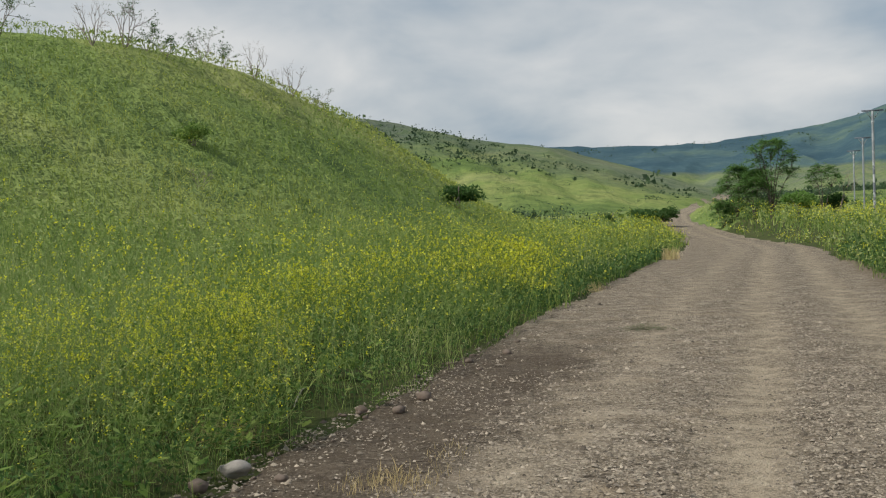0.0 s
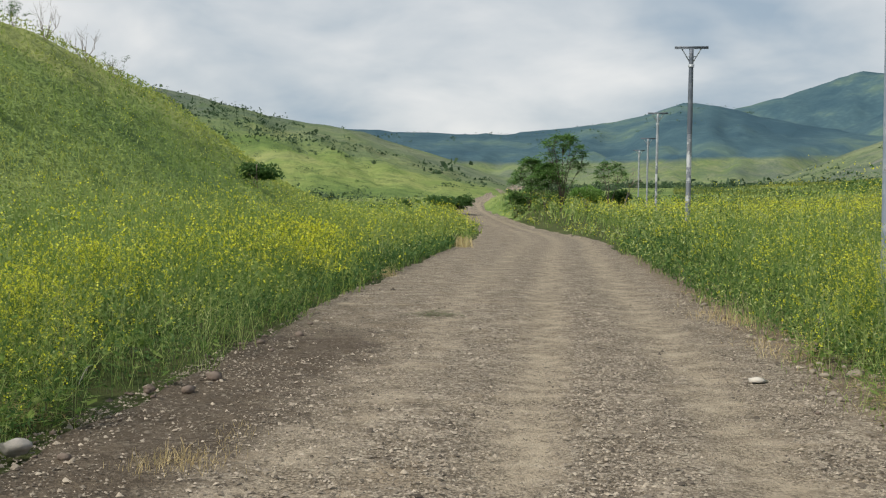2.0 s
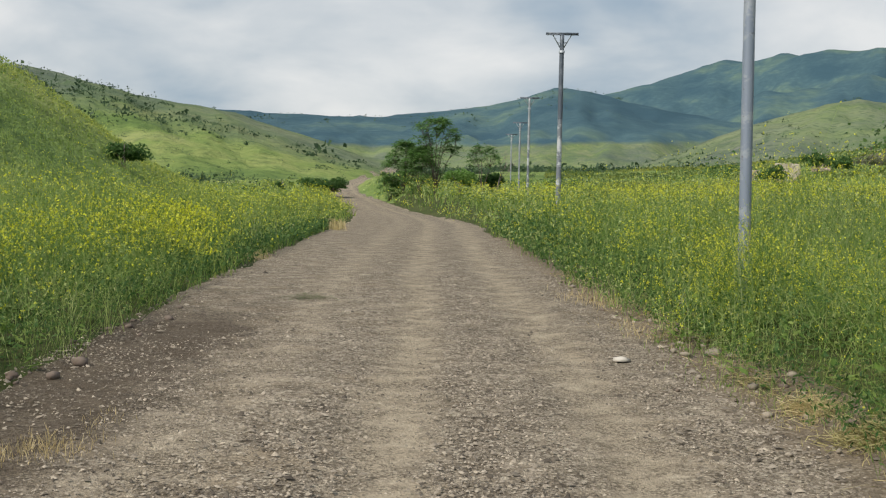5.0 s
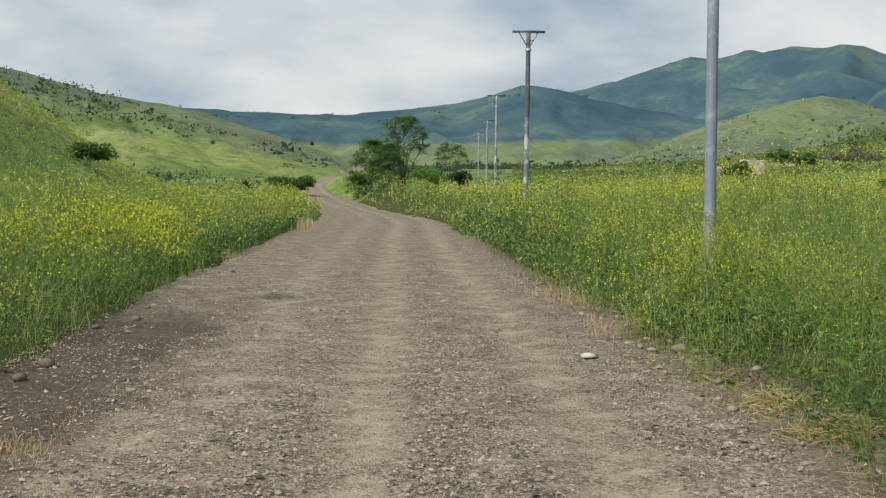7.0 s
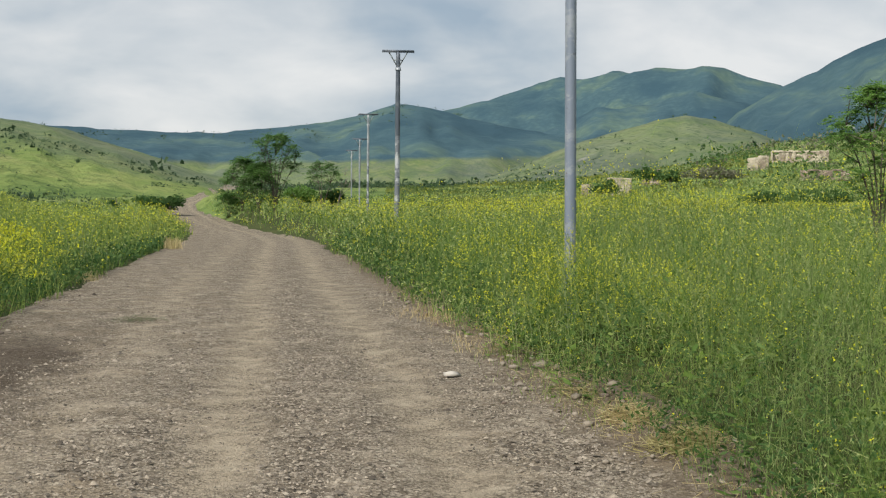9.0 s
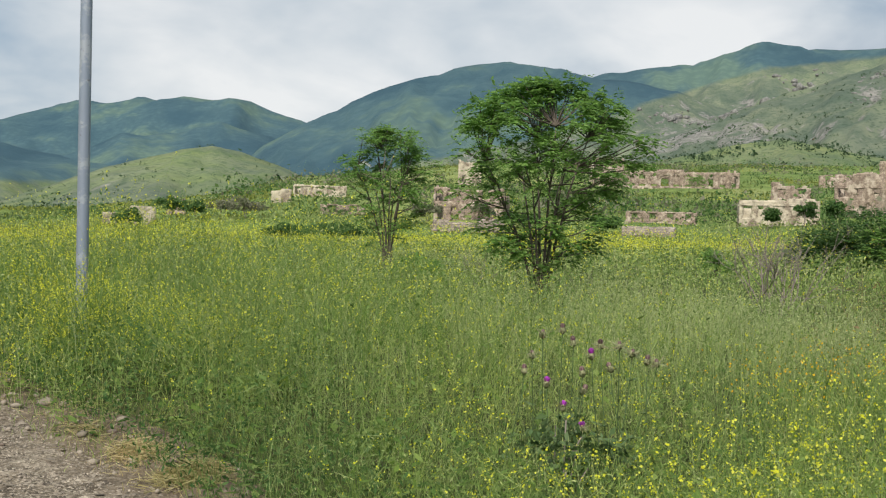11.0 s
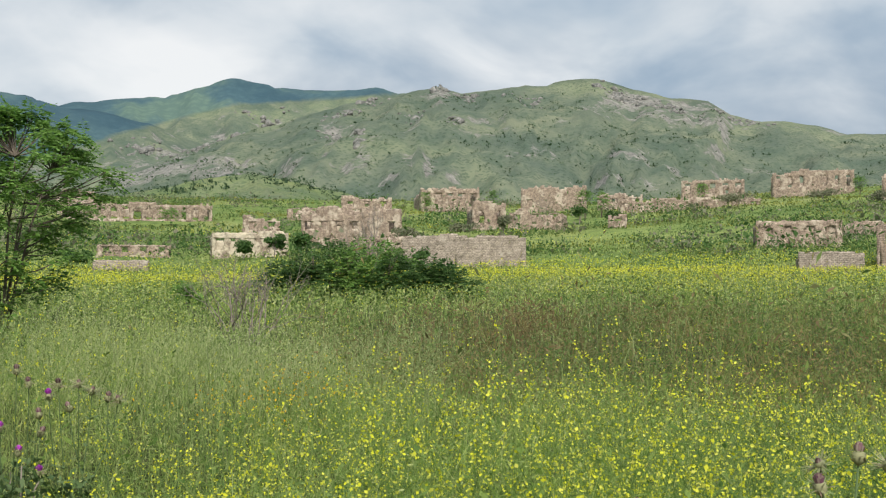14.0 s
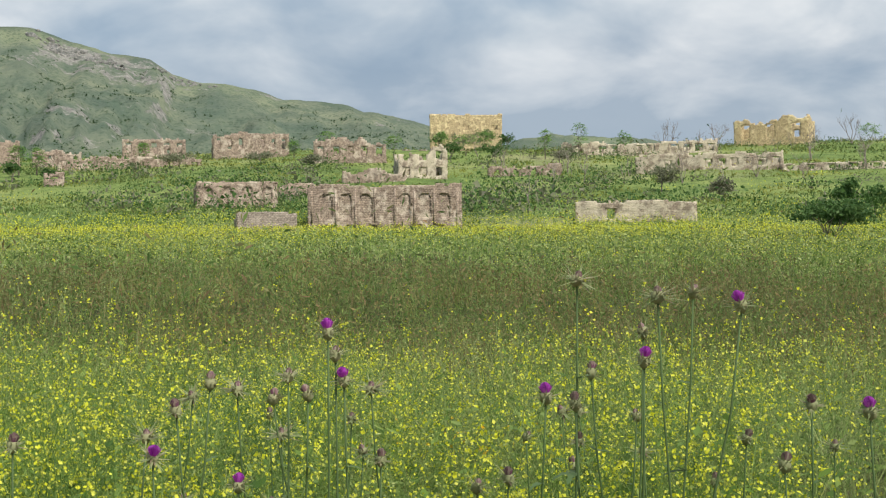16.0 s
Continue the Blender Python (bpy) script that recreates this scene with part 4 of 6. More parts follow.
def fronds(soup, roots, ways, length, pairs=6, width=0.08, slot=0):
    """Drooping compound leaves that start at roots and run along ways."""
    n = len(roots)
    if not n:
        return
    roots, ways = np.asarray(roots), np.asarray(ways)
    ways = ways / np.linalg.norm(ways, axis=1, keepdims=True)
    side = np.cross(ways, (0, 0, 1.0))
    side /= np.linalg.norm(side, axis=1, keepdims=True) + 1e-6
    L = length * RNG.uniform(0.7, 1.2, n)
    out = []
    for i in range(2 * pairs + 1):
        u = 0.25 + 0.75 * (i // 2) / pairs
        sg = (1, -1)[i % 2] if i < 2 * pairs else 0
        p = roots + ways * (L * u)[:, None] - np.array((0, 0, 1.0)) * (0.45 * L * u * u)[:, None]
        d = side * sg * 1.0 + ways * (0.45 if sg else 1.0) + np.array((0, 0, -0.35)) + RNG.normal(0, 0.15, (n, 3))
        d /= np.linalg.norm(d, axis=1, keepdims=True)
        ll = (L * 0.30 * (1.15 - 0.5 * u))[:, None]
        across = np.cross(d, RNG.normal(0, 0.35, (n, 3)) + (0, 0, 1.0))
        across /= np.linalg.norm(across, axis=1, keepdims=True) + 1e-6
        w = ll * width * 6
        out.append(np.stack([p, p + d * ll * 0.45 + across * w * 0.5, p + d * ll, p + d * ll * 0.45 - across * w * 0.5], 1))
    soup.pieces(np.concatenate(out, 1), frond_pattern(pairs), slot)


def grow(soup, start, way, length, radius, depth, tips, spread=0.55, up=0.25, seed=None, kids=(2, 3), shrink=0.68):
    """Limbs that fork, getting thinner; ends are gathered in tips."""
    path, p, d = [start], Vector(start), Vector(way).normalized()
    steps = 4 if depth > 1 else 2
    for _ in range(steps):
        d = (d + Vector(RNG.normal(0, 0.10, 3)) + Vector((0, 0, up * 0.2))).normalized()
        p = p + d * (length / steps)
        path.append(tuple(p))
    tube(soup, path, [radius * (1 - 0.4 * i / steps) for i in range(steps + 1)], 6 if radius > 0.03 else 4 if radius > 0.01 else 3)
    if depth == 0:
        tips.append((np.array(path[-1]), np.array(d)))
        return
    tips.append((np.array(path[-2]), np.array(d))) if depth == 1 else None
    for _ in range(int(RNG.integers(kids[0], kids[1] + 1))):
        q = (d + Vector(RNG.normal(0, spread, 3))).normalized()
        grow(soup, path[int(RNG.integers(max(1, steps - 1), steps + 1))], q, length * shrink * RNG.uniform(0.8, 1.2), radius * 0.58, depth - 1, tips, spread, up, seed, kids, shrink)


PROFILE = ((0.0, 0.2), (0.12, 0.34), (0.3, 0.52), (0.5, 0.78), (0.66, 1.0), (0.8, 0.95), (0.92, 0.72), (1.0, 0.35))
BUSHY = ((0.0, 0.80), (0.25, 1.0), (0.55, 0.95), (0.8, 0.75), (1.0, 0.3))


def ailanthus(x, y, height, width, stems, label, leafiness=8, frond=0.5, name="tree", clusters=120, low=0.14, leaf=None, group="", outline=PROFILE):
    """A many-stemmed tree whose limbs fan upwards to tufts of long drooping leaves."""
    base = thing(name, label, "tree", group, pose(x, y, ground_at(x, y) - 0.05))
    wood, joints = Soup(), []
    for i in range(stems):
        a = 2 * math.pi * (i + RNG.uniform(0, 0.5)) / stems
        out, top = width / 2 * RNG.uniform(0.15, 0.60), height * RNG.uniform(0.55, 0.86)
        path = []
        for u in np.linspace(0, 1, 8):
            bend = u ** 1.7
            path.append((math.cos(a) * (0.06 + out * bend) + RNG.normal(0, 0.02) * u, math.sin(a) * (0.06 + out * bend) + RNG.normal(0, 0.02) * u, -0.1 + (top + 0.1) * u))
        tube(wood, path, [height * 0.0092 * (1 - 0.72 * u) for u in np.linspace(0, 1, 8)], 6)
        joints += path[2:]
    joints = np.array(joints)
    roots, ways = [], []
    for i in range(clusters):
        u = low + (1 - low) * RNG.uniform(0, 1) ** 0.46
        rad = width / 2 * np.interp(u, *zip(*outline)) * math.sqrt(RNG.uniform(0.12, 1)) * 0.9
        a = RNG.uniform(0, 6.28)
        p = np.array((math.cos(a) * rad, math.sin(a) * rad, height * u * 0.97))
        below = joints[joints[:, 2] < p[2] - 0.05]
        if len(below):
            j = below[np.argmin(np.linalg.norm((below - p) * (1, 1, 0.7), axis=1))]
            m = (j + p) / 2 + (0, 0, -0.05 * np.linalg.norm(p - j))
            tube(wood, [tuple(j), tuple(m), tuple(p)], [height * 0.0036, height * 0.0028, height * 0.0016], 4)
        out = np.array((math.cos(a), math.sin(a), 0.25))
        for _ in range(leafiness):
            v = RNG.normal(0, 0.8, 3) + out * 0.35
            v[2] = v[2] * 0.4 + 0.28
            roots.append(p + RNG.normal(0, 0.05, 3)), ways.append(v)
    part("trunk", wood.mesh("trunk", [BARK]), base)
    crown = Soup()
    fronds(crown, np.array(roots), np.array(ways), frond, 6 if frond < 0.45 else 4)
    part("crown", crown.mesh("crown", [leaf or LEAF]), base)
    return base


def leaf_cloud(soup, lobes, n, size, slot=0):
    """Small folded leaves over a handful of uneven lobes (centre, radii)."""
    for c, rad in lobes:
        d = RNG.normal(0, 1, (n, 3))
        d /= np.linalg.norm(d, axis=1, keepdims=True)
        d[:, 2] = np.abs(d[:, 2]) * 0.95 - 0.15
        p = np.array(c) + d * np.array(rad) * RNG.uniform(0.35, 1.28, (n, 1))
        u = RNG.normal(0, 1, (n, 3)) + d * 0.6
        u /= np.linalg.norm(u, axis=1, keepdims=True)
        w = np.cross(u, RNG.normal(0, 1, (n, 3)))
        w /= np.linalg.norm(w, axis=1, keepdims=True) + 1e-6
        s = size * RNG.uniform(0.6, 1.4, (n, 1))
        soup.pieces(np.stack([p - u * s, p + w * s * 0.45, p + u * s, p - w * s * 0.45], 1), [(0, 1, 2), (0, 2, 3)], slot)


def shrub(x, y, width, height, label, mat, n=260, size=0.07, lobes=6, twigs=5, group="", sink=0.0, name="shrub"):
    base = thing(name, label, "shrub", group, pose(x, y, ground_at(x, y) - sink, 0, 0, RNG.uniform(0, 360)))
    wood = Soup()
    for _ in range(twigs):
        a, o = RNG.uniform(0, 6.28), RNG.uniform(0.1, 0.35)
        grow(wood, (0, 0, -0.05), (math.cos(a) * o * width / height, math.sin(a) * o * width / height, 1), height * 0.55, 0.02 * height, 1, [], 0.4, 0.1)
    part("branch_work", wood.mesh("branches", [DEAD]), base)
    s = Soup()
    parts = []
    for i in range(lobes):
        a, q = RNG.uniform(0, 6.28), math.sqrt(RNG.uniform(0, 1)) * width * 0.33
        rad = width * RNG.uniform(0.14, 0.26)
        hz = height * RNG.uniform(0.35, 0.72)
        parts.append(((math.cos(a) * q, math.sin(a) * q, hz), (rad, rad, min(height * 0.34, rad * 1.2))))
    leaf_cloud(s, parts, n, size)
    part("foliage", s.mesh("foliage", [mat]), base)
    return base


def bare(x, y, height, width, label, stems=4, depth=3, radius=0.02, name="dead_shrub", category="dead shrub", sparse=0, up=0.1):
    base = thing(name, label, category, "", pose(x, y, ground_at(x, y) - 0.05, 0, 0, RNG.uniform(0, 360)))
    wood, tips = Soup(), []
    for i in range(stems):
        a = 6.28 * (i + RNG.uniform(0, 0.7)) / stems
        o = width / height * RNG.uniform(0.3, 0.9) * (0 if stems == 1 else 1)
        grow(wood, (0, 0, 0), (math.cos(a) * o, math.sin(a) * o, 1), height * 0.40, radius * height, depth, tips, 0.42, up, kids=(2, 3), shrink=0.66)
    part("branch_work", wood.mesh("branches", [DEAD]), base)
    if sparse:
        s = Soup()
        leaf_cloud(s, [(p, (0.12, 0.12, 0.12)) for p, _ in tips], sparse, 0.035)
        part("leaves", s.mesh("leaves", [SHRUB]), base)
    return base


def at(heading, dist):
    return dist * math.sin(radians(heading)), dist * math.cos(radians(heading))


ailanthus(*at(44.1, 21.0), 4.5, 4.1, 8, "broad green ailanthus tree with several trunks in the meadow", 12, 0.40, clusters=165, low=0.16)
ailanthus(*at(36.1, 33.0), 4.6, 3.1, 9, "slender green ailanthus tree with fanned bare stems", 11, 0.38, clusters=115, low=0.16)
# group beside the bend of the track
ailanthus(*at(6.5, 98), 6.7, 5.0, 7, "dark green tree with a feathery crown beside the track", 10, 0.62, clusters=125, low=0.12, leaf=DARK_LEAF)
ailanthus(*at(4.9, 101), 4.6, 4.4, 7, "rounded dark green tree beside the bend", 12, 0.62, clusters=110, low=0.02, leaf=DARK_LEAF, outline=BUSHY)
ailanthus(*at(5.7, 99), 4.2, 3.6, 7, "dark green young trees crowding beneath the tall one", 12, 0.6, clusters=90, low=0.02, leaf=DARK_LEAF, outline=BUSHY)
ailanthus(*at(4.25, 102), 2.4, 2.6, 6, "low dark green thicket beside the bend", 11, 0.5, clusters=60, low=0.02, leaf=DARK_LEAF, outline=BUSHY)
shrub(*at(7.75, 95), 2.6, 2.3, "bright green bush beneath the trees at the bend", LEAF, 700, 0.10, 9)
ailanthus(*at(8.85, 93), 4.4, 3.2, 3, "thin half-bare tree at the meadow edge", 8, 0.5, clusters=60, low=0.5, leaf=DARK_LEAF)
bare(*at(9.55, 93), 4.0, 1.9, "leafless thin tree at the meadow edge", 2, 4, 0.012, "dead_tree", "dead tree", up=0.5)
shrub(*at(9.4, 96), 2.6, 2.0, "dark bush behind the thin tree", SHRUB, 380, 0.12, 6)
shrub(*at(1.2, 108), 4.4, 1.9, "green roadside bushes at the bend", SHRUB, 420, 0.12, 8)
shrub(*at(0.2, 112), 3.0, 1.6, "low green roadside bush", SHRUB, 320, 0.12, 6)
shrub(*at(-1.2, 106), 1.1, 1.5, "small upright dark shrub on the slope", SHRUB, 220, 0.09, 4)
# shrubs on the hill beside the track
shrub(*at(-8.7, 61), 2.6, 1.5, "dark green spreading bush on the grassy slope", SHRUB, 190, 0.085, 16)
shrub(*at(-21.7, 38.7), 1.8, 0.75, "low green bush among hillside grass", WEED, 260, 0.05, 8)
for h, d, hh, ww, sp in ((-26.3, 48.3, 2.3, 1.8, 0), (-24.8, 52.0, 2.8, 2.2, 5), (-22.9, 53.5, 1.5, 2.0, 9), (-21.2, 58.1, 2.0, 2.0, 7), (-20.1, 61.6, 1.6, 1.5, 8), (-18.7, 61.8, 2.2, 1.8, 0), (-16.9, 65.6, 2.4, 1.8, 0), (-15.6, 67.3, 1.5, 1.6, 3), (-30.4, 44.9, 2.1, 2.0, 6), (-32.5, 43.7, 1.6, 2.0, 6), (-23.8, 53.7, 1.5, 1.8, 8), (-21.4, 33, 0.9, 0.9, 0), (-13.0, 88, 1.5, 1.2, 6)):
    bare(*at(h, d), hh, ww, "bare thorny shrub with a few leaves on the hill crest" if sp else "leafless thorny shrub on the hillside", 4, 3, 0.011, sparse=sp)
# meadow shrubs
bare(*at(55.5, 19.5), 2.0, 2.4, "leafless grey bush standing in the meadow", 10, 4, 0.0105, up=0.25)
bare(*at(40.9, 27), 1.3, 1.3, "small bare bush beside the tree", 4, 3, 0.010)
for k, (h, d, w, hh) in enumerate(((57.6, 46, 3.6, 2.0), (59.4, 45, 4.4, 2.7), (61.3, 44, 4.2, 2.6), (63.3, 43, 3.6, 2.0), (64.8, 42.5, 2.6, 1.4))):
    b = thing("sumac_thicket", "dense dark green thicket with feathery leaves", "shrub", "thicket in the meadow", pose(*at(h, d), ground_at(*at(h, d))))
    s = Soup()
    n = 620
    dd = RNG.normal(0, 1, (n, 3))
    dd /= np.linalg.norm(dd, axis=1, keepdims=True)
    dd[:, 2] = np.abs(dd[:, 2])
    roots = dd * np.array((w / 2, w / 2, hh * 0.82)) * RNG.uniform(0.5, 1.0, (n, 1)) + (0, 0, 0.1)
    fronds(s, roots, dd + RNG.normal(0, 0.4, (n, 3)) + (0, 0, 0.2), 0.62, 6, 0.085)
    part("foliage", s.mesh("foliage", [SHRUB if k != 2 else LEAF]), b)
    for _ in range(6):
        s = Soup()
        grow(s, (RNG.normal(0, w * 0.12), RNG.normal(0, w * 0.12), -0.1), (RNG.normal(0, 0.5), RNG.normal(0, 0.5), 1), hh * 0.5, 0.03, 1, [], 0.4)
        part("stem", s.mesh("stem", [BARK]), b)
shrub(*at(52.4, 36), 1.3, 1.1, "small green sapling in the meadow", LEAF, 200, 0.07, 4)
shrub(*at(37.7, 30), 1.5, 0.9, "low leafy suckers beside the tree", LEAF, 260, 0.07, 6)
shrub(*at(46.6, 20), 0.9, 0.6, "young ailanthus shoots beside the trunk", LEAF, 160, 0.06, 4)
shrub(*at(14.4, 58), 1.9, 1.2, "rounded light green bush in the meadow", SHRUB_LIME, 300, 0.08, 5)
shrub(*at(17.0, 62), 0.8, 0.7, "small green bush in the meadow", SHRUB_LIME, 160, 0.07, 4)
shrub(*at(111.2, 60), 5.0, 2.2, "dark green thicket at the meadow edge", SHRUB, 420, 0.11, 8)
shrub(*at(33.5, 84), 6.0, 1.9, "dark green hedge at the edge of the meadow", SHRUB, 420, 0.13, 8)
shrub(*at(30.6, 88), 5.0, 1.6, "dark green bushes at the edge of the meadow", SHRUB, 360, 0.13, 7)
# dead and living trees in the village
for h, d, hh, ww, st in ((61.0, 112, 6.6, 3.2, 2), (60.2, 113, 4.2, 2.2, 3), (104.0, 150, 4.4, 2.5, 3), (99.2, 150, 4.6, 1.6, 2), (107.5, 160, 4.5, 3.0, 3), (110.0, 190, 6.0, 3.0, 3), (96.5, 118, 4.0, 1.6, 2), (103.2, 225, 6.5, 3.5, 3), (105.6, 230, 6.0, 3.0, 3), (111.8, 235, 6.0, 4.0, 3), (69.6, 200, 4.0, 4.0, 4), (95.0, 175, 4.5, 2.5, 3), (112.5, 165, 5.0, 3.0, 3)):
    bare(*at(h, d), hh, ww, "leafless grey tree standing among the ruins", st, 4, 0.015, "dead_tree", "dead tree", up=0.5)
for _ in range(26):
    h, d = RNG.uniform(91, 118), RNG.uniform(118, 235)
    bare(*at(h, d), RNG.uniform(2.6, 5.2), RNG.uniform(1.4, 2.6), "thin leafless grey sapling on the village slope", 2, 3, 0.012, "dead_tree", "dead tree", up=0.5)
for h, d, hh, ww in ((63.6, 196, 4.2, 2.2), (66.9, 220, 4.0, 2.2), (71.6, 178, 4.8, 2.6), (72.4, 182, 4.2, 2.6), (86.3, 205, 5.2, 4.0), (84.6, 208, 3.6, 2.4), (89.6, 205, 4.2, 3.0), (97.2, 205, 5.6, 2.2), (98.9, 215, 6.2, 3.0), (101.1, 222, 4.6, 2.6), (91.9, 240, 4.6, 3.6), (94.3, 232, 4.4, 5.0), (93.2, 214, 4.2, 6.0), (112.6, 230, 4.0, 5.0), (77.3, 212, 3.8, 2.0), (81.0, 230, 3.6, 2.2), (46.9, 168, 3.0, 4.0), (51.0, 172, 2.6, 3.4), (44.6, 170, 3.0, 3.6)):
    ailanthus(*at(h, d), hh, ww, 4, "small feathery green tree among the ruins", 5, 0.9, clusters=34, low=0.25, group="village trees")
for h, d, w, hh, m in ((54.6, 117, 2.6, 2.2, SHRUB), (56.1, 118, 2.4, 3.0, SHRUB), (57.4, 120, 2.6, 2.6, SHRUB), (63.4, 104, 1.9, 2.2, SHRUB), (62.8, 103, 1.5, 1.5, SHRUB_PALE), (67.6, 155, 2.8, 3.4, SHRUB_PALE), (71.3, 172, 2.6, 3.0, SHRUB), (73.0, 168, 2.4, 2.4, SHRUB), (23.0, 108, 3.0, 2.0, SHRUB), (25.0, 122, 3.6, 2.6, SHRUB), (27.4, 126, 5.0, 2.2, SHRUB_PALE), (28.6, 122, 4.5, 2.4, SHRUB_PALE), (26.2, 121, 3.5, 2.0, SHRUB), (62.9, 140, 5.0, 1.9, SHRUB_PALE), (65.3, 150, 6.0, 2.0, SHRUB_PALE), (79.0, 190, 6.5, 2.4, SHRUB_PALE), (83.0, 195, 7.0, 2.4, SHRUB_PALE), (85.5, 180, 5.0, 2.6, SHRUB_PALE), (92.4, 205, 6.0, 3.4, SHRUB), (94.6, 200, 6.0, 3.6, SHRUB), (91.8, 258, 6.0, 4.8, SHRUB), (93.0, 259, 7.0, 4.4, SHRUB_PALE), (94.0, 258, 7.0, 5.2, SHRUB), (95.2, 257, 5.0, 4.0, SHRUB), (98.0, 185, 5.0, 3.0, SHRUB_PALE), (103.0, 140, 5.0, 3.4, SHRUB_PALE), (106.0, 125, 4.0, 2.6, SHRUB_PALE), (112.0, 112, 4.0, 3.6, SHRUB), (113.0, 108, 4.0, 3.0, SHRUB), (40.3, 121, 3.0, 2.2, SHRUB_PALE), (37.6, 116, 4.0, 2.4, SHRUB_PALE), (42.6, 115, 5.0, 1.6, SHRUB), (46.5, 112, 4.0, 1.8, SHRUB)):
    shrub(*at(h, d), w, hh, "grey-brown half-bare bush among the ruins" if m is SHRUB_PALE else "dark green bush beside the broken walls", m, 140, 0.18, 7, 2, "village shrubs")
# ---- meadow plants ----
def scatter(n, r0, r1, a0, a1, rng):
    """Places thinning out with the distance from the track."""
    r = np.exp(rng.uniform(math.log(r0), math.log(r1), n))
    a = np.radians(rng.uniform(a0, a1, n))
    return r * np.sin(a), r * np.cos(a), r, np.degrees(a)


def clear_of_track(x, y, grow_left=0.0, grow_right=0.0):
    s = x - road_x(y)
    w = road_w(y)
    ragged = 0.42 * fbm(x / 1.3, y / 1.3, 51) + 0.12 * fbm(x / 0.4, y / 0.4, 52)
    stony = 0.20 - 0.22 * sstep((y - 9) / 5) - 0.2 * sstep((5.5 - y) / 3)
    return (s < -w - grow_left + 0.10 * sstep((y - 9) / 3) + ragged * 1.1) | (s > w + grow_right + stony + ragged * 0.8)


def side_of(x, y):
    return x - road_x(y), road_w(y)


def mounds(x, y, cell, seed):
    """Rounded tops of single plants and tussocks, 0 to 1, about one to a cell."""
    gx, gy = np.floor(x / cell), np.floor(y / cell)
    best = np.zeros(np.shape(x))
    for dx, dy in itertools.product((-1, 0, 1), repeat=2):
        cx, cy = gx + dx, gy + dy
        h = [np.modf(np.abs(np.sin(cx * a + cy * b + seed) * 43758.5453))[0] for a, b in ((127.1, 311.7), (269.5, 183.3), (419.2, 371.9))]
        d2 = (x / cell - cx - h[0]) ** 2 + (y / cell - cy - h[1]) ** 2
        best = np.maximum(best, (0.35 + 0.65 * h[2]) * np.sqrt(np.maximum(1 - d2 / 0.62, 0)))
    return best


def growth(x, y):
    """How tall the grass stands."""
    s, w = side_of(x, y)
    r, az = np.hypot(x, y), np.degrees(np.arctan2(x, y))
    left = 0.66 + 0.30 * sstep((-s - w) / 0.8) - 0.50 * sstep((-s - w - 4) / 9)
    right = 0.54 + 0.12 * sstep((s - w - 0.4) / 1.2) - 0.10 * sstep((r - 14) / 12)
    right = right + 0.46 * sstep((s - w - 0.2) / 0.6) * (1 - sstep((s - w - 4) / 5)) * (1 - sstep((az - 32) / 25))
    right = right * (1 - 0.38 * np.exp(-((x - 4.2) ** 2 + (y - 3.8) ** 2) / 1.6))
    return np.where(s < 0, left, right) * (1 + 0.32 * fbm(x / 2.3, y / 2.3, 53)) * (0.50 + 0.55 * mounds(x, y, 1.15, 3.0) + 0.35 * mounds(x, y, 0.42, 8.0) + 0.25 * mounds(x, y, 3.1, 5.0)) * (1 - 0.15 * sstep((r - 30) / 30))


def bloom(x, y):
    """How thickly the mustard flowers, 0 to 1."""
    s, w = side_of(x, y)
    r, az = np.hypot(x, y), np.degrees(np.arctan2(x, y))
    patch = 0.5 + 0.5 * fbm(x / 3.6, y / 3.6, 57)
    wide = 0.5 + 0.5 * fbm(x / 13, y / 13, 58)
    left = np.exp(-((-s - w - 1.2) / 2.1) ** 2) * (0.30 + 2.7 * patch ** 2.4) + 0.14 * patch * (1 - sstep((-s - w - 9) / 12)) + 0.10 * sstep((wide - 0.55) / 0.2)
    near = (1 - sstep((r - 6.5) / 6)) * sstep((az - 22) / 45) * (0.42 + 0.75 * patch)
    verge = np.exp(-((s - w - 3.0) / 3.0) ** 2) * (0.28 + 1.0 * patch) * sstep((y - 4) / 4)
    field = 0.10 * patch + 0.5 * sstep((wide - 0.52) / 0.15) * sstep((r - 16) / 20) + sstep((r - 50) / 26) * (0.35 + 0.75 * patch)
    return np.clip(np.where(s < 0, left, np.maximum(np.maximum(near, verge), field)), 0, 1)


def on_bank(x, y):
    r, az = np.hypot(x, y), np.degrees(np.arctan2(x, y))
    return (az > 58 + 8 * fbm(x / 5, y / 5, 61)) & (r > 12.8 + 1.5 * fbm(x / 6, y / 6, 62)) & (r < 27 + 5 * fbm(x / 6, y / 6, 63))


def blades(soup, x, y, h, w, rng, slot=0, detail=True, lean=0.45):
    """Bent blades of grass; plain slivers where detail is off."""
    n = len(x)
    z = land(x, y) - 0.02
    a, b = rng.uniform(0, 2 * math.pi, n), rng.uniform(0, 2 * math.pi, n)
    l = np.abs(rng.normal(0, lean, n)) * h
    wx, wy = np.cos(a) * w / 2, np.sin(a) * w / 2
    dx, dy = np.cos(b) * l, np.sin(b) * l
    base = np.stack([x, y, z], -1)
    side = np.stack([wx, wy, 0 * wx], -1)
    tip = base + np.stack([dx, dy, h], -1)
    if detail:
        mid = base + np.stack([dx * 0.35, dy * 0.35, h * 0.58], -1)
        soup.pieces(np.stack([base - side * 0.8, base + side * 0.8, mid + side, mid - side, tip], 1), [(0, 1, 2), (0, 2, 3), (3, 2, 4)], slot)
    else:
        soup.pieces(np.stack([base - side, base + side, tip], 1), [(0, 1, 2)], slot)
    return tip


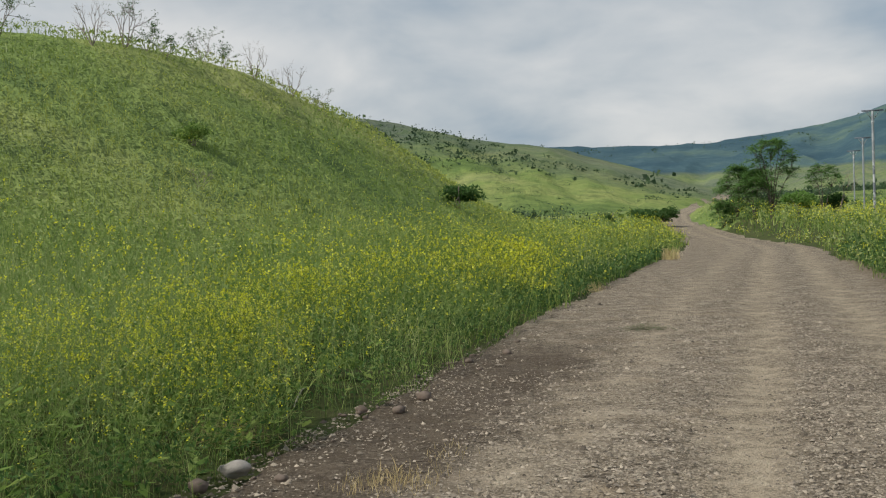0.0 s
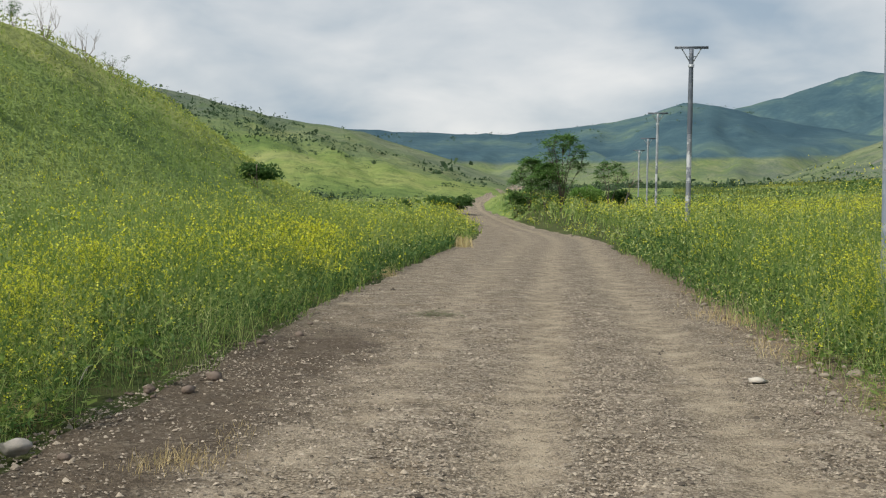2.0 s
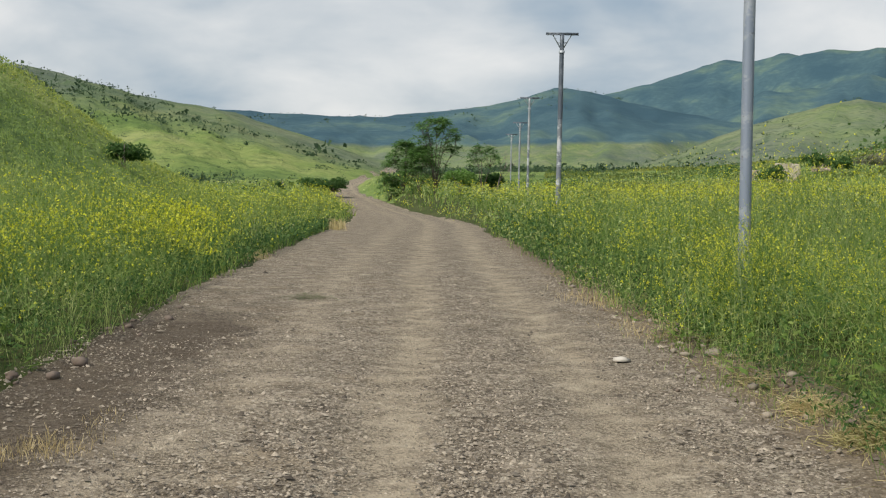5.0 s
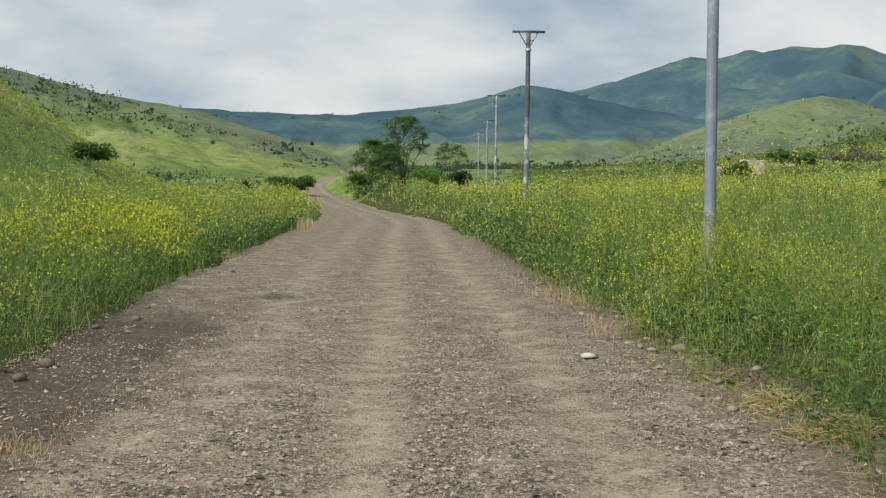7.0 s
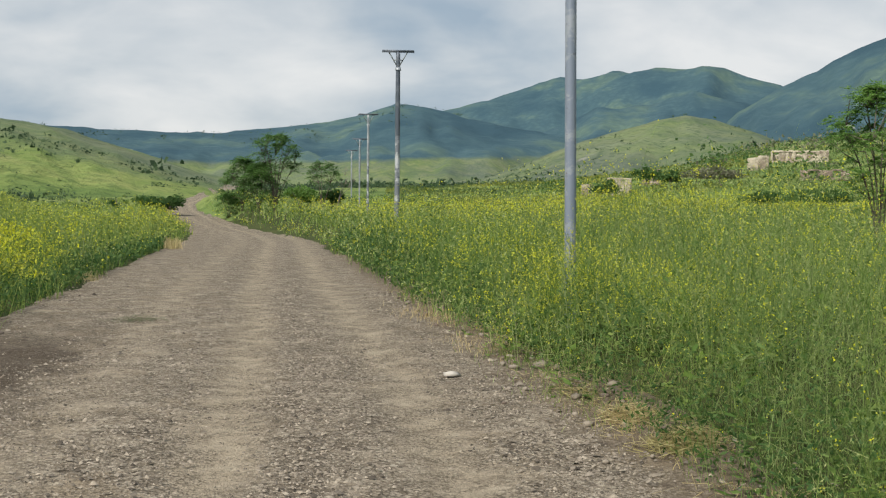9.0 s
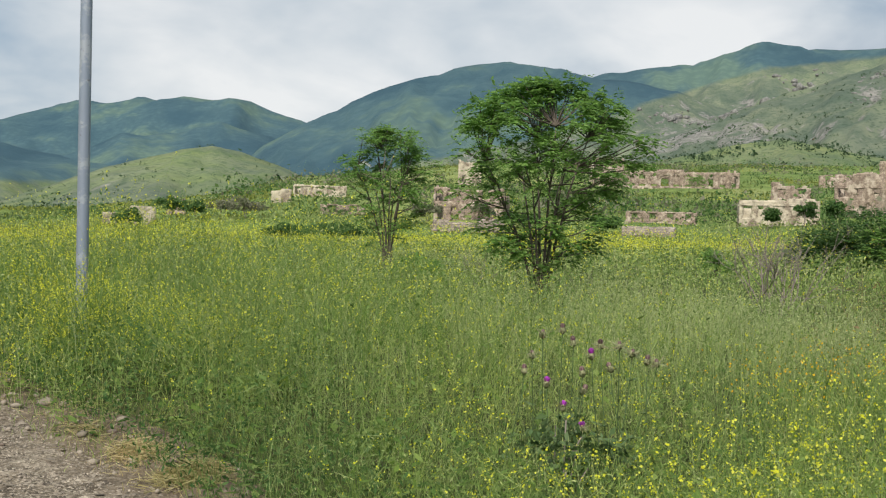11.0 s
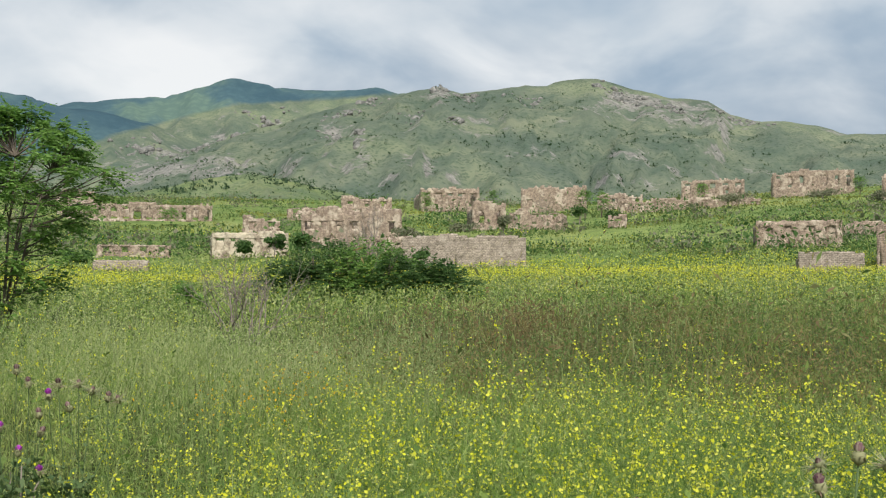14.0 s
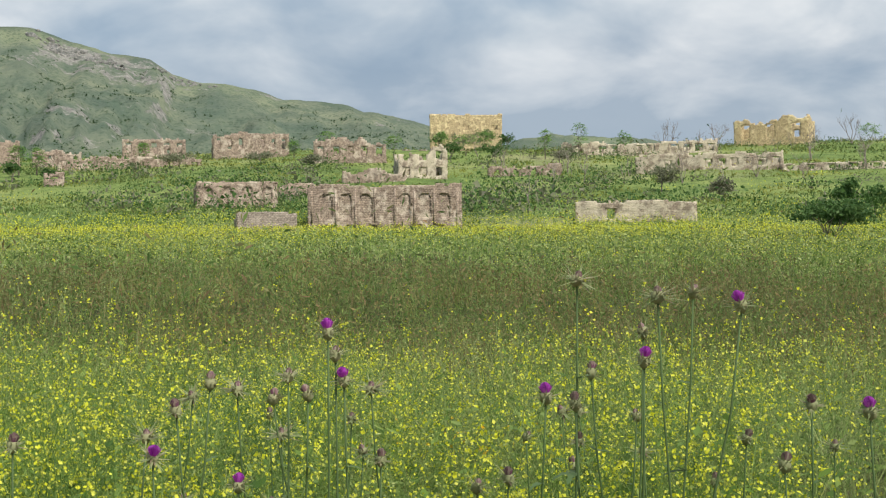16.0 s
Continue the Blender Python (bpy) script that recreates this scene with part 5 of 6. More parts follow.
def petals(soup, p, size, rng, slot):
    """Small tilted four-cornered flowers at the places p."""
    n = len(p)
    u = rng.normal(0, 1, (n, 3))
    u /= np.linalg.norm(u, axis=1, keepdims=True)
    v = np.cross(u, rng.normal(0, 1, (n, 3)) + (0, 0, 0.6))
    v /= np.linalg.norm(v, axis=1, keepdims=True) + 1e-6
    s = (size * rng.uniform(0.6, 1.3, n))[:, None]
    soup.pieces(np.stack([p - u * s, p + v * s * 0.8, p + u * s, p - v * s * 0.8], 1), [(0, 1, 2), (0, 2, 3)], slot)


def stuff(name, soup, mats, label, category):
    return tagged(new(name, soup.mesh(name, mats)), label, category, kind="stuff")


def strips(soup, p, q, w, rng, slot=0):
    """Thin stalks from p to q."""
    d = q - p
    side = np.cross(d, rng.normal(0, 1, p.shape))
    side *= (w / 2)[:, None] / (np.linalg.norm(side, axis=1, keepdims=True) + 1e-6)
    soup.pieces(np.stack([p - side, p + side, q + side * 0.5, q - side * 0.5], 1), [(0, 1, 2), (0, 2, 3)], slot)


def flecks(soup, x, y, low, high, size, rng, slot=0):
    """Small leaves spread through the height of the growth, more of them towards its top."""
    n = len(x)
    u = low + (high - low) * rng.uniform(0, 1, n) ** 0.6
    p = np.stack([x, y, land(x, y) + growth(x, y) * u], -1)
    d = rng.normal(0, 1, (n, 3)) + (0, 0, 0.25)
    d /= np.linalg.norm(d, axis=1, keepdims=True)
    v = np.cross(d, rng.normal(0, 1, (n, 3)))
    v /= np.linalg.norm(v, axis=1, keepdims=True) + 1e-6
    s = (size * rng.uniform(0.5, 1.6, n))[:, None]
    soup.pieces(np.stack([p - d * s * 1.5, p + v * s * 0.5, p + d * s * 1.5, p - v * s * 0.5], 1), [(0, 1, 2), (0, 2, 3)], slot)


GR = np.random.default_rng(21)
# fine grass close to the track
x, y, r, az = scatter(46000, 1.9, 17, -38, 119, GR)
keep = clear_of_track(x, y) & ~on_bank(x, y)
x, y, r = x[keep], y[keep], r[keep]
soup = Soup()
h = growth(x, y) * GR.uniform(0.25, 1.0, len(x))
tips = blades(soup, x, y, h, np.maximum(0.0028, r * 0.00045) * GR.uniform(0.6, 1.5, len(x)), GR, lean=0.7)
# tangle of thin stems through the upper growth
x, y, r, az = scatter(90000, 1.9, 17, -38, 119, GR)
keep = clear_of_track(x, y) & ~on_bank(x, y)
x, y, r = x[keep], y[keep], r[keep]
n = len(x)
p = np.stack([x, y, land(x, y) + growth(x, y) * GR.uniform(0.2, 0.92, n)], -1)
q = p + np.stack([GR.normal(0, 0.07, n), GR.normal(0, 0.07, n), np.abs(GR.normal(0.09, 0.07, n))], -1)
strips(soup, p, q, np.maximum(0.0028, r * 0.00045), GR)
x, y, r, az = scatter(225000, 1.9, 17, -38, 119, GR)
keep = clear_of_track(x, y, -0.05, -0.08) & ~on_bank(x, y)
x, y, r = x[keep], y[keep], r[keep]
flecks(soup, x, y, 0.04, 1.06, np.maximum(0.0058, r * 0.00088), GR)
stuff("meadow_grass", soup, [GRASS], "tall fresh green meadow grass along the track", "grass")
# coarser growth farther out: the hill on one side, the meadow on the other
x, y, r, az = scatter(46000, 15, 125, -40, 119, GR)
keep = clear_of_track(x, y) & ~on_bank(x, y)
xb, yb, rb = x[keep], y[keep], r[keep]
x, y, r, az = scatter(190000, 15, 125, -40, 119, GR)
keep = clear_of_track(x, y) & ~on_bank(x, y)
xf, yf, rf = x[keep], y[keep], r[keep]
for west, name, mat, words in ((True, "hillside_grass", HILL_GRASS, "long fresh green grass on the hillside"), (False, "far_meadow_grass", GRASS, "long green and straw-tinted grass across the meadow")):
    soup = Soup()
    b, f = (side_of(xb, yb)[0] < 0) == west, (side_of(xf, yf)[0] < 0) == west
    blades(soup, xb[b], yb[b], growth(xb[b], yb[b]) * GR.uniform(0.40, 1.12, b.sum()), rb[b] * 0.0008 * GR.uniform(0.6, 1.5, b.sum()), GR, detail=False, lean=0.7)
    flecks(soup, xf[f], yf[f], 0.35, 1.06, rf[f] * 0.00098, GR)
    stuff(name, soup, [mat], words, "grass")
# plain grass on the other side of the track and behind the walk
x, y, r, az = scatter(16000, 2.2, 40, 119, 322, GR)
keep = clear_of_track(x, y)
x, y, r = x[keep], y[keep], r[keep]
soup = Soup()
blades(soup, x, y, growth(x, y) * GR.uniform(0.4, 1.1, len(x)), np.maximum(0.010, r * 0.0018), GR, detail=False, lean=0.6)
flecks(soup, x, y, 0.3, 1.0, np.maximum(0.014, r * 0.002), GR)
stuff("verge_grass", soup, [GRASS], "green grass along the other verge of the track", "grass")
# rusty weeds on the bank
x, y, r, az = scatter(150000, 12, 33, 46, 119, GR)
clump = 0.5 + 0.5 * fbm(x / 0.9, y / 0.9, 64)
keep = on_bank(x, y) & (GR.uniform(0, 1, len(x)) < 0.12 + 1.5 * clump ** 1.5)
x, y, r, clump = x[keep], y[keep], r[keep], clump[keep]
soup = Soup()
h = growth(x, y) * GR.uniform(0.4, 1.1, len(x)) * (0.35 + 1.5 * clump ** 1.3)
half_n = len(x) // 6
blades(soup, x[:half_n], y[:half_n], h[:half_n], r[:half_n] * 0.0009 * GR.uniform(0.6, 1.8, half_n), GR, detail=False, lean=0.6)
flecks(soup, x[half_n:], y[half_n:], 0.1, 0.30 + 1.5 * clump[half_n:] ** 1.3, r[half_n:] * 0.0010, GR)
stuff("bank_weeds", soup, [BANK], "dull green and rust-brown weeds on a bank", "weeds")

# mustard close to the camera: stalks, side shoots, leaves and flower heads
x, y, r, az = scatter(21000, 2.1, 21, -38, 119, GR)
tuft = np.clip(0.75 + 1.5 * fbm(x / 0.55, y / 0.55, 55), 0.1, 1.5)
keep = clear_of_track(x, y) & (GR.uniform(0, 1, len(x)) < (0.16 + 0.80 * bloom(x, y)) * tuft) & ~on_bank(x, y)
x, y, r = x[keep], y[keep], r[keep]
h = growth(x, y) * GR.uniform(0.82, 1.30, len(x)) * (0.92 + 0.25 * bloom(x, y))
# dense bushy stands: middle, spread, number of plants, height
STANDS = [(4.55, 11.5, 0.55, 110, 1.12), (4.95, 12.2, 0.5, 90, 1.15), (4.9, 10.3, 0.6, 80, 0.95), (5.6, 14.5, 0.9, 110, 1.0), (-3.9, 13.2, 0.8, 150, 1.0), (-3.6, 17.0, 1.0, 190, 1.05),
          (-3.2, 21.5, 1.1, 190, 1.05), (-4.3, 10.4, 0.7, 110, 0.9), (-3.9, 8.6, 0.6, 90, 0.8), (-2.9, 26.5, 1.2, 160, 1.1), (6.2, 18.5, 1.0, 120, 1.0), (-5.6, 16.0, 1.3, 120, 0.9)]
for _ in range(34):
    yy = float(np.exp(GR.uniform(math.log(7), math.log(38))))
    out = 0.5 + abs(float(GR.normal(0, 1.6)))
    left = GR.uniform(0, 1) < 0.62
    STANDS.append((float(road_x(yy)) + (-float(road_w(yy)) - out if left else float(road_w(yy)) + out + 0.6), yy, float(GR.uniform(0.45, 0.9)), int(GR.integers(35, 70)), float(GR.uniform(0.75, 1.1))))
wild = len(x)
for sx0, sy0, spread, count, tall in STANDS:
    q = GR.normal(0, spread * 0.6, (count, 2)) + (sx0, sy0)
    q = q[clear_of_track(q[:, 0], q[:, 1], 0.0, -0.1)]
    x, y = np.append(x, q[:, 0]), np.append(y, q[:, 1])
    dome = 1 - 0.35 * np.clip(((q - (sx0, sy0)) ** 2).sum(1) / (spread * 1.2) ** 2, 0, 1)
    h = np.append(h, tall * dome * GR.uniform(0.72, 1.08, len(q)))
r = np.hypot(x, y)
n = len(x)
soup = Soup()
root = np.stack([x, y, land(x, y) - 0.02], -1)
lean = GR.normal(0, 0.24, (n, 2)) * h[:, None]
top = root + np.stack([lean[:, 0], lean[:, 1], h], -1)
thick = np.maximum(0.0022, r * 0.00036)
strips(soup, root + (top - root) * 0.35, top, thick, GR)
heads = [top]
for k in range(6):
    u = GR.uniform(0.35, 0.85, n)
    p = root + (top - root) * u[:, None]
    a = GR.uniform(0, 6.28, n)
    q = p + np.stack([np.cos(a) * 0.16, np.sin(a) * 0.16, GR.uniform(0.10, 0.28, n)], -1) * (h / 0.8)[:, None]
    strips(soup, p, q, thick * 0.7, GR)
    heads.append(q)
for k in range(6):
    u = GR.uniform(0.05, 0.85, n)
    p = root + (top - root) * u[:, None]
    a = GR.uniform(0, 6.28, n)
    d = np.stack([np.cos(a), np.sin(a), GR.uniform(-0.2, 0.6, n)], -1)
    sd = np.stack([-np.sin(a), np.cos(a), 0 * a], -1)
    ll = (GR.uniform(0.05, 0.15, n) * (1.3 - u))[:, None]
    soup.pieces(np.stack([p, p + d * ll * 0.5 + sd * ll * 0.24, p + d * ll, p + d * ll * 0.5 - sd * ll * 0.24], 1), [(0, 1, 2), (0, 2, 3)], 0)
flowering = bloom(x, y)
flowering[wild:] = np.where(r[wild:] < 14, 0.8, 0.55)
for q in heads:
    yes = GR.uniform(0, 1, n) < 0.10 + 0.85 * flowering
    q, rr = q[yes], r[yes] * np.where(x[yes] < 0, 1.4, 1.0)
    for k in range(4):
        petals(soup, q + GR.normal(0, 0.0085, q.shape) * np.array((1, 1, 1.4)) - (0, 0, 0.008 * k), np.maximum(0.0064, rr * 0.00072), GR, 1 if k < 3 else 2)
stuff("mustard_plants", soup, [WEED, YELLOW, BUDS], "flowering yellow wild mustard with thin branching stems", "wildflowers")

# mustard farther out: taller tufts of shoots that carry sprays of flowers
x, y, r, az = scatter(100000, 16, 112, -36, 119, GR)
keep = clear_of_track(x, y) & (GR.uniform(0, 1, len(x)) < 0.03 + 0.9 * bloom(x, y)) & ~(on_bank(x, y) & (GR.uniform(0, 1, len(x)) < 0.93))
x, y, r = x[keep], y[keep], r[keep]
soup = Soup()
h = growth(x, y) * GR.uniform(0.85, 1.35, len(x))
tips = blades(soup, x, y, h, r * 0.0007, GR, 0, False, 0.35)
for k in range(3):
    q = tips + GR.normal(0, 1, tips.shape) * np.array((0.16, 0.16, 0.10)) - (0, 0, 0.03)
    petals(soup, q, np.maximum(0.010, r * 0.00052), GR, 1 if k < 2 else 2)
stuff("mustard_field", soup, [WEED, YELLOW, BUDS], "drifts of yellow mustard across the meadow", "wildflowers")

# thick bloom along the far edge of the meadow
x, y, r, az = scatter(70000, 48, 108, 12, 119, GR)
keep = (0.5 + 0.5 * fbm(x / 9, y / 9, 59) + 0.45 * sstep((r - 62) / 30) > GR.uniform(0.45, 1.1, len(x))) & clear_of_track(x, y)
x, y, r = x[keep], y[keep], r[keep]
soup = Soup()
petals(soup, np.stack([x, y, land(x, y) + growth(x, y) * GR.uniform(0.85, 1.2, len(x))], -1), r * 0.00055, GR, 0)
stuff("mustard_drift", soup, [YELLOW], "thick yellow drift of mustard at the far meadow edge", "wildflowers")
# broad dark leaves low down where the growth meets the track
n = 26000
y = np.exp(GR.uniform(math.log(2.6), math.log(48), n))
out = np.abs(GR.normal(0, 0.5, n)) - 0.15
west = GR.uniform(0, 1, n) < 0.5
x = road_x(y) + np.where(west, -road_w(y) - out, road_w(y) + 0.35 + out)
keep = clear_of_track(x, y, -0.08, -0.1)
x, y = x[keep], y[keep]
soup = Soup()
flecks(soup, x, y, 0.0, 0.62, np.maximum(0.013, np.hypot(x, y) * 0.0013), GR)
stuff("edge_undergrowth", soup, [SHRUB], "dark broad-leaved undergrowth along the edges of the track", "weeds")

# pale seed heads of oats, orange flowers and small white umbels
x, y, r, az = scatter(16000, 4, 60, -38, 100, GR)
keep = clear_of_track(x, y) & (fbm(x / 6, y / 6, 67) > 0.12) & ((x < 0) | (r > 11))
x, y, r = x[keep], y[keep], r[keep]
px, py, _, _ = scatter(5000, 12, 20, 40, 66, GR)
lush = fbm(px / 2.5, py / 2.5, 66) > -0.15
x, y = np.append(x, px[lush]), np.append(y, py[lush])
r = np.hypot(x, y)
soup = Soup()
tips = blades(soup, x, y, growth(x, y) * GR.uniform(0.85, 1.2, len(x)), np.maximum(0.0025, r * 0.00045), GR, 0, True, 0.45)
for k in range(3):
    petals(soup, tips - (0, 0, 0.03 * k) + GR.normal(0, 0.01, tips.shape), np.maximum(0.007, r * 0.0007), GR, 0)
stuff("wild_oats", soup, [OATS], "pale nodding seed heads of wild oats", "grass")
soup = Soup()
for cx, cy, rad, cnt in ((7.97, 4.91, 0.75, 180), (9.5, 5.6, 0.5, 60), (8.0, 16.0, 1.2, 60), (5.0, -0.9, 0.5, 40)):
    q = GR.normal(0, 1, (cnt, 2)) * rad * 0.5 + (cx, cy)
    tips = blades(soup, q[:, 0], q[:, 1], growth(q[:, 0], q[:, 1]) * GR.uniform(0.8, 1.0, cnt), np.full(cnt, 0.006), GR, 0, True)
    petals(soup, tips, np.full(cnt, 0.010), GR, 1), petals(soup, tips, np.full(cnt, 0.010), GR, 1)
stuff("orange_flowers", soup, [WEED, ORANGE], "patch of small orange-yellow flowers in the grass", "wildflowers")

# growth on the village slope and on the far hillside
x, y, r, az = scatter(42000, 98, 300, 12, 119, GR)
keep = fbm(x / 13, y / 13, 73) + 0.5 * fbm(x / 4, y / 4, 74) > -0.1
x, y, r = x[keep], y[keep], r[keep]
soup = Soup()
h = (0.25 + 0.80 * np.clip(fbm(x / 9, y / 9, 68) + 0.25, 0, 1)) * GR.uniform(0.4, 1.1, len(x))
blades(soup, x, y, h, r * 0.0012 * GR.uniform(0.5, 1.6, len(x)), GR, 0, False, 0.6)
x, y, r, az = scatter(76000, 98, 300, 12, 119, GR)
keep = fbm(x / 13, y / 13, 73) + 0.5 * fbm(x / 4, y / 4, 74) > -0.1
x, y, r = x[keep], y[keep], r[keep]
flecks(soup, x, y, 0.1, 0.45 + 1.0 * np.clip(fbm(x / 9, y / 9, 68) + 0.25, 0, 1), r * 0.0009, GR)
x, y, r, az = scatter(36000, 92, 190, 20, 119, GR)
keep = fbm(x / 11, y / 11, 75) + 0.6 * fbm(x / 3, y / 3, 76) > 0.18 + 0.55 * sstep((r - 105) / 70)
x, y, r = x[keep], y[keep], r[keep]
petals(soup, np.stack([x, y, land(x, y) + GR.uniform(0.5, 1.0, len(x))], -1), r * 0.00048, GR, 1)
stuff("slope_weeds", soup, [SHRUB_LIME, YELLOW], "rank green weeds and yellow patches on the village slope", "weeds")


def dotted_shrubs(name, n, r0, r1, a0, a1, size, mat, label, bias=0.0, leaves=12, leaf=0.0, slim=1.0):
    """Low shrubs scattered over far slopes, each a few uneven tufts of leaves."""
    x, y, r, az = scatter(n, r0, r1, a0, a1, GR)
    keep = (fbm(x / 60, y / 60, 69) + fbm(x / 17, y / 17, 70) > bias) & clear_of_track(x, y, 1.5, 1.5)
    x, y = x[keep], y[keep]
    s = Soup()
    z = land(x, y)
    big = size * np.exp(GR.normal(0, 0.35, len(x)))
    for _ in range(leaves):
        d = GR.normal(0, 1, (len(x), 3))
        d[:, 2] = np.abs(d[:, 2]) * 0.7
        p = np.stack([x, y, z], -1) + d * (big * 0.36)[:, None]
        u, v = GR.normal(0, 1, (len(x), 3)), GR.normal(0, 1, (len(x), 3)) + (0, 0, 0.5)
        u /= np.linalg.norm(u, axis=1, keepdims=True)
        v /= np.linalg.norm(v, axis=1, keepdims=True)
        k = (big * (leaf or 0.9 / leaves ** 0.5) * GR.uniform(0.7, 1.3, len(x)))[:, None]
        s.pieces(np.stack([p - u * k * 0.5, p + v * k * 0.6 * slim, p + u * k * 0.5, p - v * k * 0.3 * slim], 1), [(0, 1, 2), (0, 2, 3)])
    return stuff(name, s, [mat], label, "shrubs")


dotted_shrubs("hillside_shrubs", 900, 112, 300, -24, 18, 1.1, FAR_SHRUB, "scattered dark shrubs on the valley slopes", 0.0, 34)
dotted_shrubs("valley_shrubs", 6500, 240, 900, -24, 20, 1.5, FAR_SHRUB, "small dark shrubs dotted over the far valley", -0.1, 7)
dotted_shrubs("village_shrubs", 3600, 104, 300, 14, 119, 1.5, SHRUB, "low dark green scrub between the ruins", 0.25, 26, 0.12)
dotted_shrubs("slope_bushes", 1100, 108, 250, 20, 119, 2.9, SHRUB, "rounded dark green bushes on the village slope", 0.0, 70, 0.085, 0.8)
dotted_shrubs("grey_scrub", 1900, 112, 300, 28, 119, 1.9, SHRUB_PALE, "grey-brown twiggy scrub between the ruins", 0.1, 26)
dotted_shrubs("hill_shrubs", 9000, 300, 1000, 8, 95, 2.1, FAR_SHRUB, "small dark bushes dotted over the green hills", -0.15, 6)
dotted_shrubs("mountain_shrubs", 16000, 600, 1400, 42, 97, 3.1, FAR_SHRUB, "dark bushes dotted over the mountainside", -0.2, 5)
dotted_shrubs("ridge_trees", 500, 2300, 2900, -8, 16, 5.5, FAR_SHRUB, "dark trees along the far ridge", 0.0, 5)
dotted_shrubs("bank_bushes", 460, 13.2, 26, 58, 119, 1.5, BANK, "rust-brown and dull green bushy weeds on the bank", -0.1, 150, 0.036, 0.3)
dotted_shrubs("bank_scrub", 200, 13.2, 26, 58, 119, 1.3, WEED, "dull green low bushes on the bank", -0.1, 150, 0.036, 0.3)
dotted_shrubs("meadow_weeds", 420, 26, 96, 22, 119, 1.0, WEED, "bushy green weeds standing in the meadow", 0.0, 110, 0.05, 0.4)


def outcrop(soup, heading, dist, wide, deep, n, size):
    """Broken grey crags half sunk along one stretch of the mountainside."""
    for i in range(n * 2):
        h, d = heading + GR.normal(0, wide / 2), dist + GR.normal(0, deep / 2)
        px, py = d * math.sin(radians(h)), d * math.cos(radians(h))
        k = size * 0.62 * float(np.exp(GR.normal(0, 0.5)))
        v, t = rock_verts(k, int(GR.integers(1, 400)), 0.7, 1)
        a = GR.uniform(0, 6.28)
        v = np.stack([v[:, 0] * math.cos(a) - v[:, 1] * math.sin(a), v[:, 0] * math.sin(a) + v[:, 1] * math.cos(a), v[:, 2]], -1) * GR.uniform(0.75, 1.25, v.shape)
        soup.add(v + (px, py, ground_at(px, py) - k * 0.2), t)


soup = Soup()
for row in ((52.3, 1440, 1.6, 50, 46, 4.6), (49.6, 2050, 1.6, 60, 30, 6.0), (55.4, 2830, 1.6, 80, 26, 8.0), (59.2, 1345, 0.9, 40, 26, 3.6), (58.6, 1234, 0.8, 40, 14, 3.2), (60.6, 1415, 0.7, 30, 16, 4.0),
            (64.2, 1395, 0.55, 26, 30, 2.8), (65.6, 1384, 0.6, 24, 16, 4.0), (64.9, 1190, 0.6, 26, 14, 3.6), (68.6, 1365, 1.0, 36, 18, 3.6), (60.2, 1137, 0.5, 30, 12, 3.0), (62.8, 1243, 0.7, 30, 12, 3.0),
            (73.5, 1419, 1.2, 26, 36, 5.0), (75.9, 1385, 1.2, 26, 36, 4.6), (79.0, 1440, 1.2, 26, 26, 4.0)):
    outcrop(soup, *row)
stuff("mountain_crags", soup, [CRAG], "grey craggy outcrops on the green mountainside", "rocks")

# ---- thistles ----
def head_mesh(kind, rng):
    """Bud with spiny bracts, and the tuft of florets on it."""
    s = Soup()
    v, t = rock_verts(0.016, 3, 1.15, 1)
    s.add(v * (1, 1.35, 1), t)
    n = 36 if kind != "b" else 46
    a, e = rng.uniform(0, 6.28, n), rng.uniform(-0.35, 0.7, n)
    d = np.stack([np.cos(a) * np.cos(e), np.sin(a) * np.cos(e), np.sin(e)], -1)
    ln = (0.030 if kind == "p" else 0.048 if kind == "b" else 0.026) * rng.uniform(0.7, 1.3, (n, 1))
    sd = np.cross(d, (0, 0, 1.0)) * 0.0026
    p = d * 0.014
    s.pieces(np.stack([p - sd, p + sd, p + d * ln], 1), [(0, 1, 2)])
    bracts = s.mesh("bracts", [BRACT])
    s = Soup()
    n = 90
    a, q = rng.uniform(0, 6.28, n), np.sqrt(rng.uniform(0, 1, n))
    wide, tall = {"p": (0.016, 0.023), "f": (0.013, 0.020), "b": (0.008, 0.012)}[kind]
    p = np.stack([np.cos(a) * q * 0.009, np.sin(a) * q * 0.009, np.full(n, 0.012)], -1)
    tip = np.stack([np.cos(a) * q * wide, np.sin(a) * q * wide, 0.012 + tall * (1 - 0.5 * q * q)], -1)
    sd = np.stack([-np.sin(a), np.cos(a), 0 * a], -1) * 0.0022
    s.pieces(np.stack([p - sd, p + sd, tip + sd * 0.8, tip - sd * 0.8], 1), [(0, 1, 2), (0, 2, 3)])
    return bracts, s.mesh("florets", [PURPLE if kind == "p" else FADED])


HEADS = {k: head_mesh(k, GR) for k in "pfb"}
NEAR_CLUMP = [(2.4, -0.43, 1.46, 'p'), (2.49, -0.46, 1.34, 'p'), (2.5, -0.44, 1.4, 'b'), (2.68, -0.31, 1.33, 'b'), (2.53, -0.06, 1.27, 'f'), (2.65, -0.12, 1.32, 'f'), (2.76, -0.17, 1.29, 'b'), (2.41, -0.03, 1.18, 'p'), (2.62, -0.19, 1.07, 'p'), (2.43, 0.29, 1.21, 'f'), (2.66, -0.54, 1.12, 'f'), (2.89, -0.51, 1.27, 'b'), (2.78, -0.35, 1.27, 'f'), (2.87, -0.25, 1.25, 'f'), (2.7, 0.05, 1.18, 'b'), (2.95, -0.26, 1.14, 'b'), (3.06, -0.48, 1.07, 'b'), (2.55, -0.85, 1.09, 'f'), (2.65, -0.78, 1.05, 'b')]
